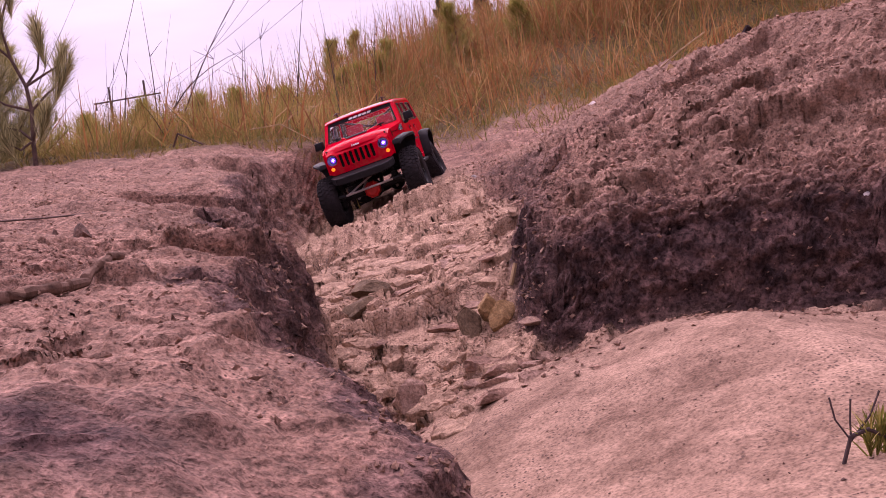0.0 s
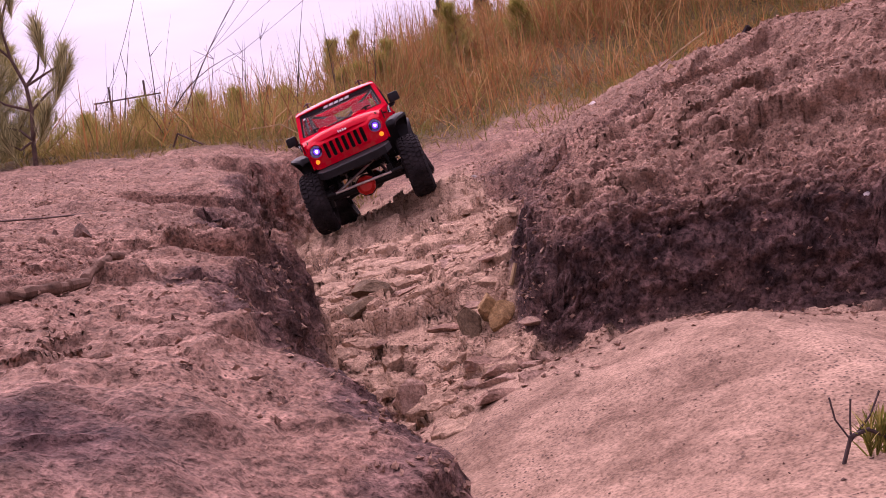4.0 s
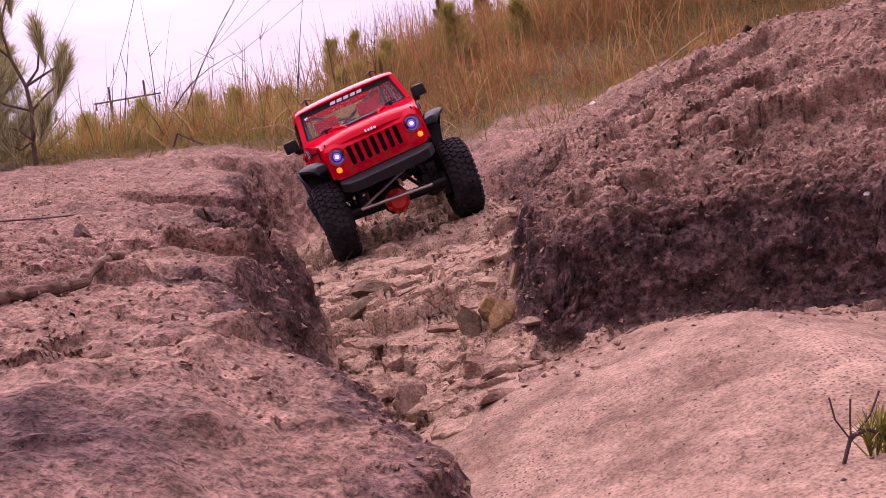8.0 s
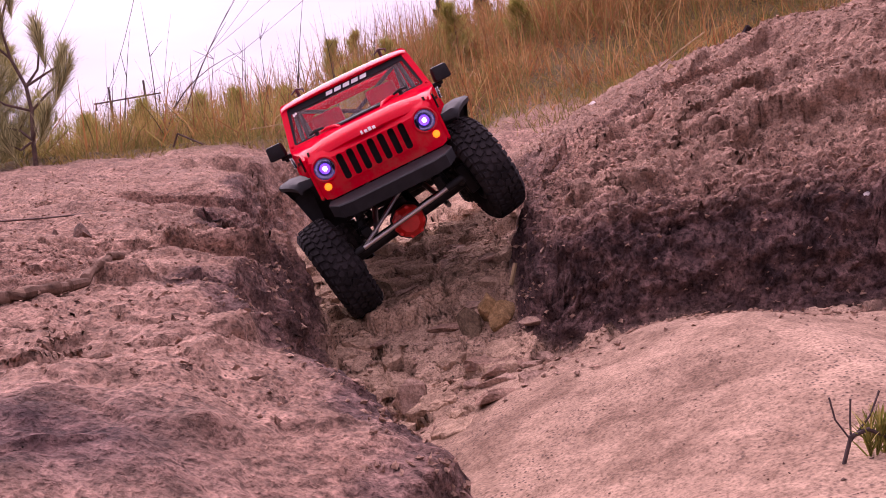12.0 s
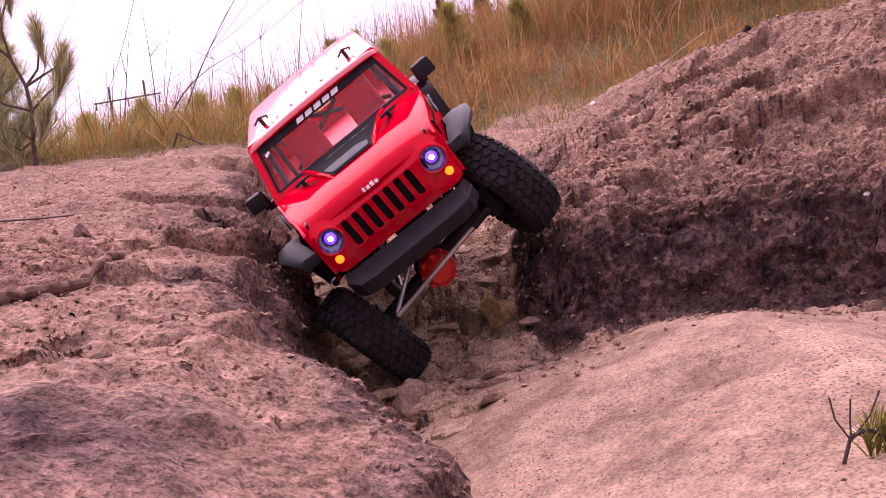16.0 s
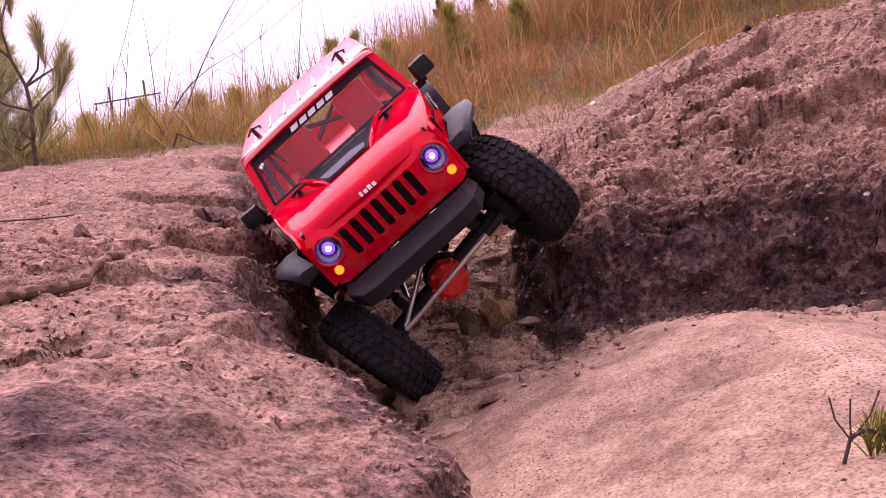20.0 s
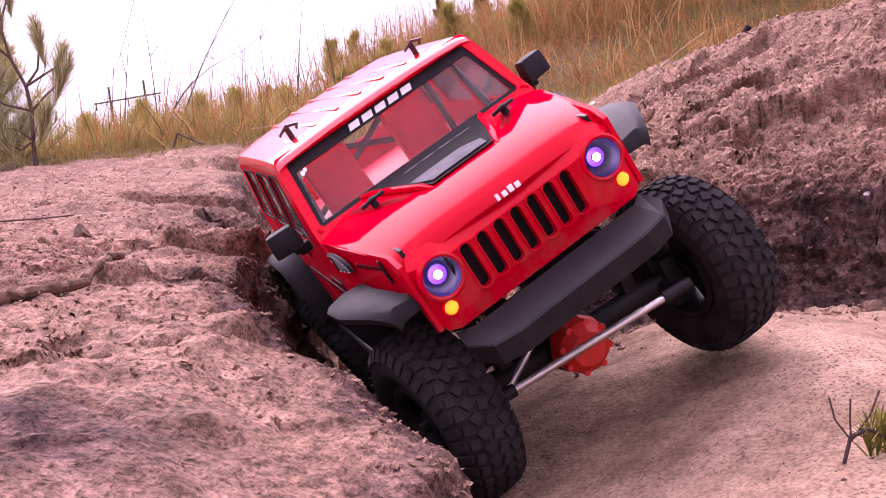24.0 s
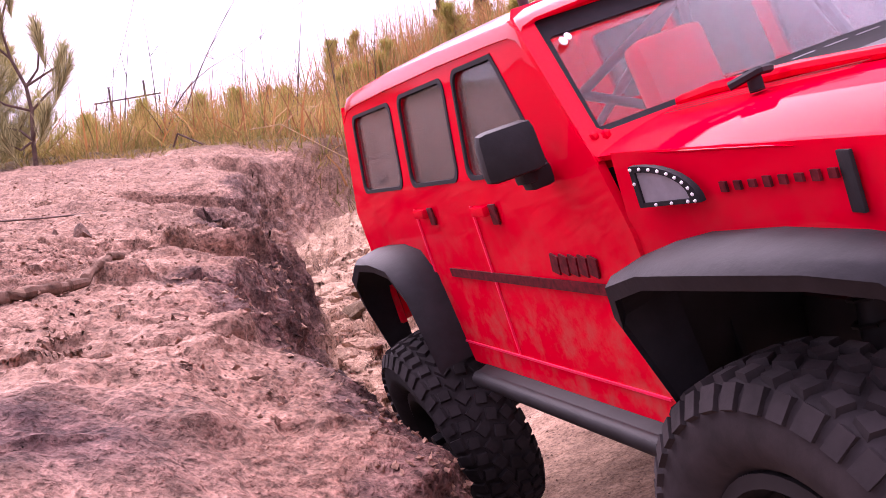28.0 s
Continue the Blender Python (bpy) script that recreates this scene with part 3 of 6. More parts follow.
def circle(u, v, r, n=24):
    return [(u + r * math.cos(2 * math.pi * k / n), v + r * math.sin(2 * math.pi * k / n)) for k in range(n)]


# ---- the crawler ----
def paint_material():
    """Red paint on a thin clear shell, through which some daylight comes."""
    m = mat("red_paint", (0.75, 0.004, 0.012), 0.28, spec=0.5)
    n = m.node_tree.nodes
    b = n["Principled BSDF"]
    v = coords(m)
    dust = noisy(m, v, 26, 8, 0.7)
    base(m, ramp(m, dust, [(0.30, (0.70, 0.002, 0.018)), (0.62, (0.64, 0.002, 0.016)), (0.80, (0.55, 0.008, 0.018))]))
    # a film of clay dust splashed over the lower panels
    low = m.node_tree.nodes.new("ShaderNodeSeparateXYZ")
    link(m, v, low.inputs[0])
    splash = mixed(m, 1.0, ramp(m, low.outputs[2], [(0.108, (0.42, 0.42, 0.42)), (0.172, (0.0, 0.0, 0.0))]), ramp(m, noisy(m, v, 55, 7, 0.7), [(0.46, (0.0, 0.0, 0.0)), (0.64, (1.0, 1.0, 1.0))]), "MULTIPLY")
    clean = b.inputs["Base Color"].links[0].from_socket
    base(m, mixed(m, splash, clean, (0.30, 0.13, 0.09)))
    rr = ramp(m, noisy(m, v, 60, 6), [(0.3, (0.16, 0.16, 0.16)), (0.7, (0.30, 0.30, 0.30))])
    link(m, rr, b.inputs["Roughness"])
    b.inputs["Coat Weight"].default_value, b.inputs["Coat Roughness"].default_value = 0.32, 0.03
    b.inputs["Specular IOR Level"].default_value = 0.0
    through_it, mix = n.new("ShaderNodeBsdfTranslucent"), n.new("ShaderNodeMixShader")
    through_it.inputs["Color"].default_value = (0.95, 0.02, 0.07, 1)
    mix.inputs["Fac"].default_value = 0.16
    link(m, b.outputs["BSDF"], mix.inputs[1])
    link(m, through_it.outputs["BSDF"], mix.inputs[2])
    link(m, mix.outputs["Shader"], n["Material Output"].inputs["Surface"])
    return m


def roof_material():
    m = mat("red_roof_paint", (0.66, 0.006, 0.016), 0.2, spec=0.6)
    b = m.node_tree.nodes["Principled BSDF"]
    b.inputs["Coat Weight"].default_value, b.inputs["Coat Roughness"].default_value, b.inputs["Coat IOR"].default_value = 1.0, 0.05, 2.1
    base(m, ramp(m, noisy(m, coords(m), 26, 8, 0.7), [(0.30, (0.70, 0.005, 0.016)), (0.75, (0.58, 0.012, 0.018))]))
    n = m.node_tree.nodes
    through_it, mix = n.new("ShaderNodeBsdfTranslucent"), n.new("ShaderNodeMixShader")
    through_it.inputs["Color"].default_value = (1.0, 0.03, 0.12, 1)
    mix.inputs["Fac"].default_value = 0.5
    link(m, b.outputs["BSDF"], mix.inputs[1])
    link(m, through_it.outputs["BSDF"], mix.inputs[2])
    link(m, mix.outputs["Shader"], n["Material Output"].inputs["Surface"])
    return m


def glass_material(name, tint, gloss, dust=0.0):
    m = bpy.data.materials.new(name)
    m.use_nodes = True
    n = m.node_tree.nodes
    n.remove(n["Principled BSDF"])
    clear, shine, mix, fres = n.new("ShaderNodeBsdfTransparent"), n.new("ShaderNodeBsdfGlossy"), n.new("ShaderNodeMixShader"), n.new("ShaderNodeFresnel")
    clear.inputs["Color"].default_value = (*tint, 1)
    shine.inputs["Roughness"].default_value = 0.06
    fres.inputs["IOR"].default_value = gloss
    link(m, fres.outputs["Fac"], mix.inputs["Fac"])
    link(m, clear.outputs["BSDF"], mix.inputs[1])
    link(m, shine.outputs["BSDF"], mix.inputs[2])
    film, dusty = n.new("ShaderNodeBsdfDiffuse"), n.new("ShaderNodeMixShader")
    film.inputs["Color"].default_value = (0.52, 0.46, 0.43, 1)
    smear = ramp(m, noisy(m, coords(m), 30, 5), [(0.3, (0.5 * dust,) * 3), (0.7, (1.3 * dust,) * 3)])
    link(m, smear, dusty.inputs["Fac"])
    link(m, mix.outputs["Shader"], dusty.inputs[1])
    link(m, film.outputs["BSDF"], dusty.inputs[2])
    link(m, dusty.outputs["Shader"], n["Material Output"].inputs["Surface"])
    return m


def glow_material(name, color, strength):
    m = mat(name, color, 0.4)
    b = m.node_tree.nodes["Principled BSDF"]
    b.inputs["Emission Color"].default_value, b.inputs["Emission Strength"].default_value = (*color, 1), strength
    return m


RED = paint_material()
ROOF_RED = roof_material()
INNER_RED = plain("red_shell_inside", (0.85, 0.014, 0.07), 0.45, vary=0.2)
BLACK = plain("black_plastic", (0.014, 0.013, 0.015), 0.6, spec=0.18, scale=90, vary=0.3, relief=0.0003)
DARK = plain("dark_chassis", (0.010, 0.009, 0.010), 0.55, spec=0.25, scale=70, vary=0.4)
RUBBER = plain("dusty_rubber", (0.024, 0.020, 0.021), 0.9, spec=0.15, scale=45, vary=0.55, relief=0.0006)
STEEL = plain("worn_steel", (0.55, 0.50, 0.48), 0.32, 0.9, vary=0.2)
COVER_RED = plain("orange_red_cover", (0.62, 0.022, 0.012), 0.4, vary=0.2)
GREY = plain("grey_cage", (0.10, 0.09, 0.10), 0.5, vary=0.2)
WHITE = plain("white_decal", (0.75, 0.74, 0.76), 0.4, vary=0.1)
DECAL = plain("black_decal", (0.016, 0.014, 0.017), 0.65, spec=0.12, vary=0.4)
FADED = plain("faded_decal", (0.085, 0.006, 0.010), 0.5, spec=0.15, scale=300, vary=0.7)
SILVER_DECAL = plain("silver_decal", (0.20, 0.19, 0.21), 0.6, spec=0.15, vary=0.3)
GLASS = glass_material("windscreen_glass", (0.93, 0.92, 0.94), 1.22, 0.02)
SIDE_GLASS = glass_material("side_glass", (0.94, 0.92, 0.90), 1.5, 0.06)
LENS = glass_material("headlight_lens", (0.80, 0.80, 0.95), 1.35)
BOWL = plain("headlight_bowl", (0.045, 0.040, 0.055), 0.3, vary=0.2)
# glow of the ring that imitates the lamp's violet bloom
HALO = glow_material("headlight_halo", (0.16, 0.04, 0.95), 0.8)
LED = glow_material("headlight_led", (0.80, 0.74, 1.0), 6.0)
AMBER = glow_material("amber_lens", (1.0, 0.30, 0.01), 0.9)

TYRE_R, TYRE_W = 0.0590, 0.041
HALF_TRACK, WHEELBASE, HUB_Z = 0.0955, 0.313, 0.060


def side_x(z):
    """Half width of the body at a height: upright to the waist, then leaning in."""
    return 0.0925 if z < 0.176 else 0.0925 - (z - 0.176) * 0.165


def build_tyre(wheel):
    bm = bmesh.new()
    r, w = TYRE_R - 0.0026, TYRE_W / 2
    prof = [(0.030, -w * 0.62), (0.034, -w * 0.86), (0.042, -w), (0.050, -w * 0.96), (r - 0.003, -w * 0.86), (r, -w * 0.66), (r + 0.001, 0),
            (r, w * 0.66), (r - 0.003, w * 0.86), (0.050, w * 0.96), (0.042, w), (0.034, w * 0.86), (0.030, w * 0.62)]
    add_lathe(bm, prof, 60)
    part("tyre", bm, RUBBER, wheel, "dusty black off-road tyre")
    bm = bmesh.new()
    n = 38
    for k in range(n):
        for row, (along, wide, long_, skew, off) in enumerate(((-0.0039, 0.0068, 0.0074, 24, 0.0), (0.0039, 0.0068, 0.0074, -24, 0.5),
                                                              (-0.0113, 0.0066, 0.0066, -14, 0.35), (0.0113, 0.0066, 0.0066, 14, 0.85))):
            a = 360 * (k + off) / n
            g = bmesh.ops.create_cube(bm, size=1.0)["verts"]
            for v in g:
                t = 0.82 if v.co.z > 0 else 1.0
                v.co = Vector((v.co.x * wide * t, v.co.y * long_ * t, v.co.z * 0.006))
            place(bm, g, pose(0, 0, 0, a) @ pose(along, 0, r - 0.0002 - (0.0006 if row > 1 else 0), 0, (6 if along > 0 else -6) * (row > 1), skew))
        for s in (-1, 1):
            a = 360 * (k + (0.1 if s < 0 else 0.6)) / n
            g = bmesh.ops.create_cube(bm, size=1.0)["verts"]
            for v in g:
                v.co = Vector((v.co.x * 0.0075, v.co.y * (0.0064 if k % 2 else 0.0052), v.co.z * 0.0034))
            place(bm, g, pose(0, 0, 0, a) @ pose(s * w * 0.865, 0, r - 0.0036, 0, s * 55, 0))
    tagged(part("tread", bm, RUBBER, wheel, "knobbly rows of tread blocks"), kind="stuff")


def build_rim(wheel):
    bm = bmesh.new()
    add_lathe(bm, [(0.031, -0.016), (0.031, 0.016), (0.027, 0.017), (0.024, 0.010), (0.024, -0.010), (0.027, -0.017)], 36, close=True)
    for k in range(6):
        a = 60 * k
        g = bmesh.ops.create_cube(bm, size=1.0)["verts"]
        for v in g:
            v.co = Vector((v.co.x * 0.008, v.co.y * (0.012 if v.co.z < 0 else 0.008), v.co.z * 0.024))
        place(bm, g, pose(0, 0, 0, a) @ pose(0, 0, 0.014))
    add_tube(bm, (-0.012, 0, 0), (0.012, 0, 0), 0.009, n=18)
    add_tube(bm, (-0.018, 0, 0), (0.018, 0, 0), 0.004, n=6)
    part("rim", bm, DARK, wheel, "black spoked rim")


def build_axle(car, name, front):
    bm = bmesh.new()
    add_tube(bm, (-0.078, 0, 0), (0.078, 0, 0), 0.0075, n=14)
    axle = part(name, bm, DARK, car, "black axle housing")
    bm = bmesh.new()
    add_ball(bm, 0.021, (-0.003, 0, 0), (1, 1.1, 1))
    part("differential_housing", bm, DARK, axle, "black differential housing")
    for s in (-1, 1):
        bm = bmesh.new()
        add_box(bm, (0.012, 0.020, 0.034), (s * 0.076, 0, 0), bevel=0.003)
        part("knuckle", bm, DARK, axle, "black steering knuckle")
        bm = bmesh.new()
        add_tube(bm, (s * 0.072, 0, 0), (s * 0.090, 0, 0), 0.006)
        part("stub_shaft", bm, DARK, axle)
        bm = bmesh.new()
        add_box(bm, (0.010, 0.016, 0.018), (s * 0.048, 0.004, 0.012), bevel=0.002)
        part("link_mount", bm, DARK, axle)
    face = -1 if front else 1
    bm = bmesh.new()
    add_lathe(bm, [(0.0, face * 0.031), (0.011, face * 0.031), (0.017, face * 0.025), (0.0185, face * 0.018), (0.0185, face * 0.012), (0.0, face * 0.012)], 10, "Y")
    for v in bm.verts:
        v.co.x -= 0.003
    cover = part("differential_cover", bm, COVER_RED, axle, "bright orange-red differential cover", smooth=False)
    for k in range(8):
        a = radians(45 * k + 22)
        bm = bmesh.new()
        add_tube(bm, (-0.003 + 0.0158 * math.cos(a), face * 0.018, 0.0158 * math.sin(a)), (-0.003 + 0.0158 * math.cos(a), face * 0.027, 0.0158 * math.sin(a)), 0.0022, n=6)
        part("cover_bolt", bm, COVER_RED, axle)
    if front:
        bm = bmesh.new()
        add_tube(bm, (-0.060, -0.040, 0.007), (0.052, -0.040, 0.007), 0.0025)
        part("steering_rod", bm, STEEL, axle, "bare steel steering rod")
        for s, x in ((-1, -0.068), (1, 0.060)):
            bm = bmesh.new()
            add_tube(bm, (x - 0.010, -0.040, 0.007), (x + 0.010, -0.040, 0.007), 0.0040)
            add_tube(bm, (x + s * 0.008, -0.040, 0.006), (x + s * 0.008, -0.006, 0.000), 0.004)
            part("rod_end", bm, DARK, axle, "black rod end")
        bm = bmesh.new()
        add_tube(bm, (-0.058, -0.030, 0.006), (0.030, 0.010, 0.040), 0.0022)
        part("drag_link", bm, STEEL, axle, "thin steel drag link")
    return axle


def build_body(car):
    """The painted shell: sides with openings, bonnet, grille, windscreen frame, roof, tail."""
    arch = [(0.3645, 0.098), (0.366, 0.128), (0.350, 0.147), (0.285, 0.147), (0.264, 0.128), (0.254, 0.088)]
    side = [(0.053, 0.088), (0.061, 0.150), (0.062, 0.158), (0.075, 0.186), (0.082, 0.192), (0.119, 0.236), (0.352, 0.234), (0.372, 0.220), (0.380, 0.170), (0.378, 0.120), (0.372, 0.098), *arch]
    windows = [rounded(0.128, 0.181, 0.185, 0.228, 0.006), rounded(0.195, 0.181, 0.262, 0.227, 0.006), rounded(0.275, 0.181, 0.350, 0.226, 0.006)]
    windows[0] = [(max(u, 0.096 + (v - 0.181) * 0.84 + 0.005), v) for u, v in windows[0]]
    windows[0][2 * 5] = (0.104, 0.181)
    for s in (-1, 1):
        bm = bmesh.new()
        add_sheet(bm, side, windows, lambda u, v, d, s=s: Vector((s * (side_x(v) - d), u, v)), 0.003)
        part("side_panel", bm, RED, car, "glossy red body side with three window openings")
        for k, wnd in enumerate(windows):
            bm = bmesh.new()
            add_sheet(bm, wnd, [], lambda u, v, d, s=s: Vector((s * (side_x(v) - 0.0016 - d), u, v)), 0.0008)
            pane = part("side_window", bm, SIDE_GLASS, car, "smoky side window")
            pane.visible_shadow = False
            bm = bmesh.new()
            mid_u, mid_v = sum(u for u, v in wnd) / len(wnd), sum(v for u, v in wnd) / len(wnd)
            inner = [(mid_u + (u - mid_u) * 0.93, mid_v + (v - mid_v) * 0.92) for u, v in wnd]
            add_sheet(bm, wnd, [inner], lambda u, v, d, s=s: Vector((s * (side_x(v) + 0.0005 - d), u, v)), 0.0012)
            part("window_seal", bm, DECAL, car, "thin black window seal")
        # door seams, belt line and handles
        bm = bmesh.new()
        for u in (0.190, 0.268):
            add_box(bm, (0.0008, 0.0012, 0.070), (s * 0.0927, u, 0.135))
        add_box(bm, (0.0008, 0.19, 0.0010), (s * 0.0927, 0.165, 0.099))
        part("door_seam", bm, INNER_RED, car, "dark red door seam")
        for u in (0.176, 0.254):
            bm = bmesh.new()
            add_box(bm, (0.004, 0.014, 0.0045), (s * 0.0945, u, 0.168), bevel=0.0012)
            part("door_handle", bm, RED, car)
            bm = bmesh.new()
            add_box(bm, (0.0012, 0.0065, 0.009), (s * 0.0930, u - 0.010, 0.166), bevel=0.0005)
            part("handle_recess", bm, FADED, car, "black handle recess decal")
        bm = bmesh.new()
        add_box(bm, (0.0008, 0.170, 0.0042), (s * 0.0930, 0.158, 0.137))
        part("side_stripe", bm, FADED, car, "black stripe along the doors")
        for k in range(5):
            bm = bmesh.new()
            add_box(bm, (0.0008, 0.0058, 0.0075), (s * 0.0930, 0.094 + 0.0074 * k, 0.1455), (14, 0, 0))
            part("lettering_bar", bm, FADED, car, "faded dark bar of worn lettering")
        fan = [(0.050, 0.167)] + [(0.050 - 0.024 * math.sin(radians(10 * k)), 0.167 + 0.0115 * math.cos(radians(10 * k))) for k in range(10)]
        bm = bmesh.new()
        add_sheet(bm, fan, [], lambda u, v, d, s=s: Vector((s * (0.0905 - 0.0125 * (0.05 - u) / 0.1 + 0.0020 - d), u, v)), 0.002)
        vent = part("cowl_vent", bm, SILVER_DECAL, car, "grey mesh vent with riveted black rim")
        bm = bmesh.new()
        mu, mv = 0.0415, 0.1715
        add_sheet(bm, [(mu + (u - mu) * 1.12, mv + (v - mv) * 1.14) for u, v in fan], [[(mu + (u - mu) * 0.86, mv + (v - mv) * 0.84) for u, v in fan]],
                  lambda u, v, d, s=s: Vector((s * (0.0905 - 0.0125 * (0.05 - u) / 0.1 + 0.0027 - d), u, v)), 0.002)
        part("vent_rim", bm, DECAL, vent, "black vent rim")
        bm = bmesh.new()
        for u, v in fan[1:] + [(0.043, 0.167), (0.036, 0.167), (0.029, 0.167), (0.050, 0.174)]:
            add_ball(bm, 0.0006, (s * (0.0905 - 0.0125 * (0.05 - u) / 0.1 + 0.0029), u, v), sub=1)
        tagged(part("rivet", bm, WHITE, vent, "tiny white rivets"), kind="stuff")
        for k in range(8):
            bm = bmesh.new()
            u = 0.019 - 0.0052 * k
            add_box(bm, (0.0008, 0.0036, 0.0030 - 0.0004 * (k % 3)), (s * (0.0915 - 0.157 * (0.064 - u) + 0.0004), u, 0.1690), (0, 0, s * 9))
            part("lettering_bar", bm, FADED, car, "faded dark bar of worn lettering")
        # front wing side between bonnet and flare
        bm = bmesh.new()
        add_sheet(bm, [(0.064, 0.150), (0.064, 0.184), (-0.036, 0.176), (-0.047, 0.170), (-0.047, 0.126), (-0.040, 0.124), (-0.034, 0.150)], [],
                  lambda u, v, d, s=s: Vector((s * (0.0915 - 0.0165 * min(1, max(0, (0.064 - u) / 0.105)) - d - 0.10 * max(0, v - 0.172)), u, v)), 0.003)
        part("front_wing", bm, RED, car)
        bm = bmesh.new()
        add_box(bm, (0.0012, 0.0055, 0.016), (s * 0.0785, -0.022, 0.1665), (0, 0, s * 9), bevel=0.0004)
        part("bonnet_latch", bm, BLACK, car, "black rubber bonnet latch")
    # bonnet
    bm = bmesh.new()
    secs = []
    for u, w, edge, crown in ((0.088, 0.0905, 0.1835, 0.1905), (0.06, 0.0895, 0.1832, 0.1903), (0.03, 0.0860, 0.1808, 0.1890), (0.0, 0.0815, 0.1782, 0.1870),
                              (-0.025, 0.0780, 0.1755, 0.1842), (-0.040, 0.0760, 0.1725, 0.1805), (-0.048, 0.0750, 0.1680, 0.1755), (-0.051, 0.0738, 0.1610, 0.1690)):
        row = []
        for k in range(17):
            f = -1 + k / 8
            row.append((w * f, u + (0.010 * f * f if u < -0.02 else 0), edge + (crown - edge) * (1 - abs(f) ** 3.4)))
        secs.append(row + [(x * 0.98, y + 0.0015, z - 0.002) for x, y, z in row[::-1]])
    add_loft(bm, secs, ring=True)
    bonnet = part("bonnet", bm, RED, car, "glossy red crowned bonnet")
    # grille with seven slots and two round openings
    slots = [rounded(-0.0395 + 0.0118 * k - 0.0026, 0.1335, -0.0395 + 0.0118 * k + 0.0046, 0.1615, 0.0030, 3) for k in range(7)]
    outline = [(0.0735, 0.152), (0.0725, 0.165), (0.066, 0.1735), (0.050, 0.1775), (-0.050, 0.1775), (-0.066, 0.1735), (-0.0725, 0.165), (-0.0735, 0.152),
               (-0.0735, 0.132), (-0.070, 0.124), (-0.064, 0.1215), (0.064, 0.1215), (0.070, 0.124), (0.0735, 0.132)]
    lamps = [circle(-0.0577, 0.1535, 0.0122), circle(0.0577, 0.1535, 0.0122)]

    def face(u, v, d):
        return Vector((u, -0.0525 + 9.0 * max(0, abs(u) - 0.045) ** 2 + 1.2 * max(0, v - 0.165) + d, v))

    bm = bmesh.new()
    add_sheet(bm, outline, slots + lamps, face, 0.005)
    grille = part("grille", bm, RED, car, "red grille with seven upright slots")
    for sl in slots:
        bm = bmesh.new()
        cu = sum(u for u, v in sl) / len(sl)
        big = [(cu + (u - cu) * 1.22, 0.1475 + (v - 0.1475) * 1.07) for u, v in sl]
        add_sheet(bm, big, [sl], lambda u, v, d: face(u, v, d - 0.0012), 0.0014)
        part("slot_rim", bm, RED, grille)
    bm = bmesh.new()
    add_box(bm, (0.100, 0.002, 0.040), (0, -0.044, 0.147))
    part("grille_backing", bm, DECAL, grille, "black backing behind the slots")
    for k in range(4):
        bm = bmesh.new()
        add_box(bm, (0.0034 if k else 0.0024, 0.0010, 0.0042 - 0.0008 * (k % 2)), (-0.0066 + 0.0046 * k, -0.0505, 0.1705 - 0.0005 * (k % 2)), (-14, 0, 0), bevel=0.0004)
        part("badge_bar", bm, WHITE, grille, "small white badge bar")
    for s in (-1, 1):
        lamp = part("headlight", lathe_part([(0.0112, -0.0015), (0.0126, -0.0028), (0.0140, -0.0018), (0.0142, 0.002), (0.0120, 0.006)], 32), RED, car, "round headlight with a glowing bluish lamp")
        lamp.location = face(s * 0.0577, 0.1535, 0)
        part("bowl", lathe_part([(0.0122, 0.0006), (0.0112, 0.0048), (0.0080, 0.0088), (0.0, 0.0112)], 28), BOWL, lamp, "dark violet reflector bowl")
        # added emissive ring: the bulb's bloom modelled as a shape
        part("halo", lathe_part([(0.0056, 0.0078), (0.0046, 0.0083), (0.0035, 0.0087), (0.0024, 0.0088)], 28), HALO, lamp, "violet glowing ring in place of the lamp's bloom")
        bm = bmesh.new()
        add_ball(bm, 0.0026, (0, 0.0062, 0), (1, 0.8, 1))
        part("lamp_bulb", bm, LED, lamp, "white glowing lamp")
        bm = bmesh.new()
        add_lathe(bm, [(0.0122, -0.0008), (0.0095, -0.0022), (0.0060, -0.0032), (0.0001, -0.0036)], 28, "Y")
        lens = part("lens", bm, LENS, lamp, "clear domed lens")
        lens.visible_shadow = False
        ind = part("indicator", lathe_part([(0.0001, -0.0030), (0.0028, -0.0026), (0.0040, -0.0010), (0.0042, 0.002)], 20), AMBER, car, "amber indicator lens")
        ind.location = face(s * 0.0625, 0.1352, 0)
        bm = bmesh.new()
        add_lathe(bm, [(0.0042, -0.0012), (0.0050, -0.0008), (0.0053, 0.002)], 20, "Y")
        rim = part("indicator_rim", bm, RED, ind)
    # windscreen frame and glass
    def screen(u, v, d):
        k = v - 0.1885
        return Vector((u, 0.0800 + k * 0.82 + d * 0.78, v - d * 0.62))

    bm = bmesh.new()
    hole = [(-0.0832, 0.1905), (-0.0812, 0.1885), (0.0812, 0.1885), (0.0832, 0.1905), (0.0760, 0.2310), (0.0735, 0.2330), (-0.0735, 0.2330), (-0.0760, 0.2310)]
    add_sheet(bm, [(-0.0905, 0.1805), (0.0905, 0.1805), (0.0900, 0.189), (0.0830, 0.2350), (0.0800, 0.2385), (-0.0800, 0.2385), (-0.0830, 0.2350), (-0.0900, 0.189)],
              [hole], lambda u, v, d: screen(u, v, d - 0.002), 0.006)
    part("windscreen_frame", bm, RED, car, "red windscreen frame")
    bm = bmesh.new()
    add_sheet(bm, hole, [], lambda u, v, d: screen(u, v, d + 0.0010), 0.0008)
    pane = part("windscreen", bm, GLASS, car, "clear windscreen with a grey border")
    pane.visible_shadow = False
    bm = bmesh.new()
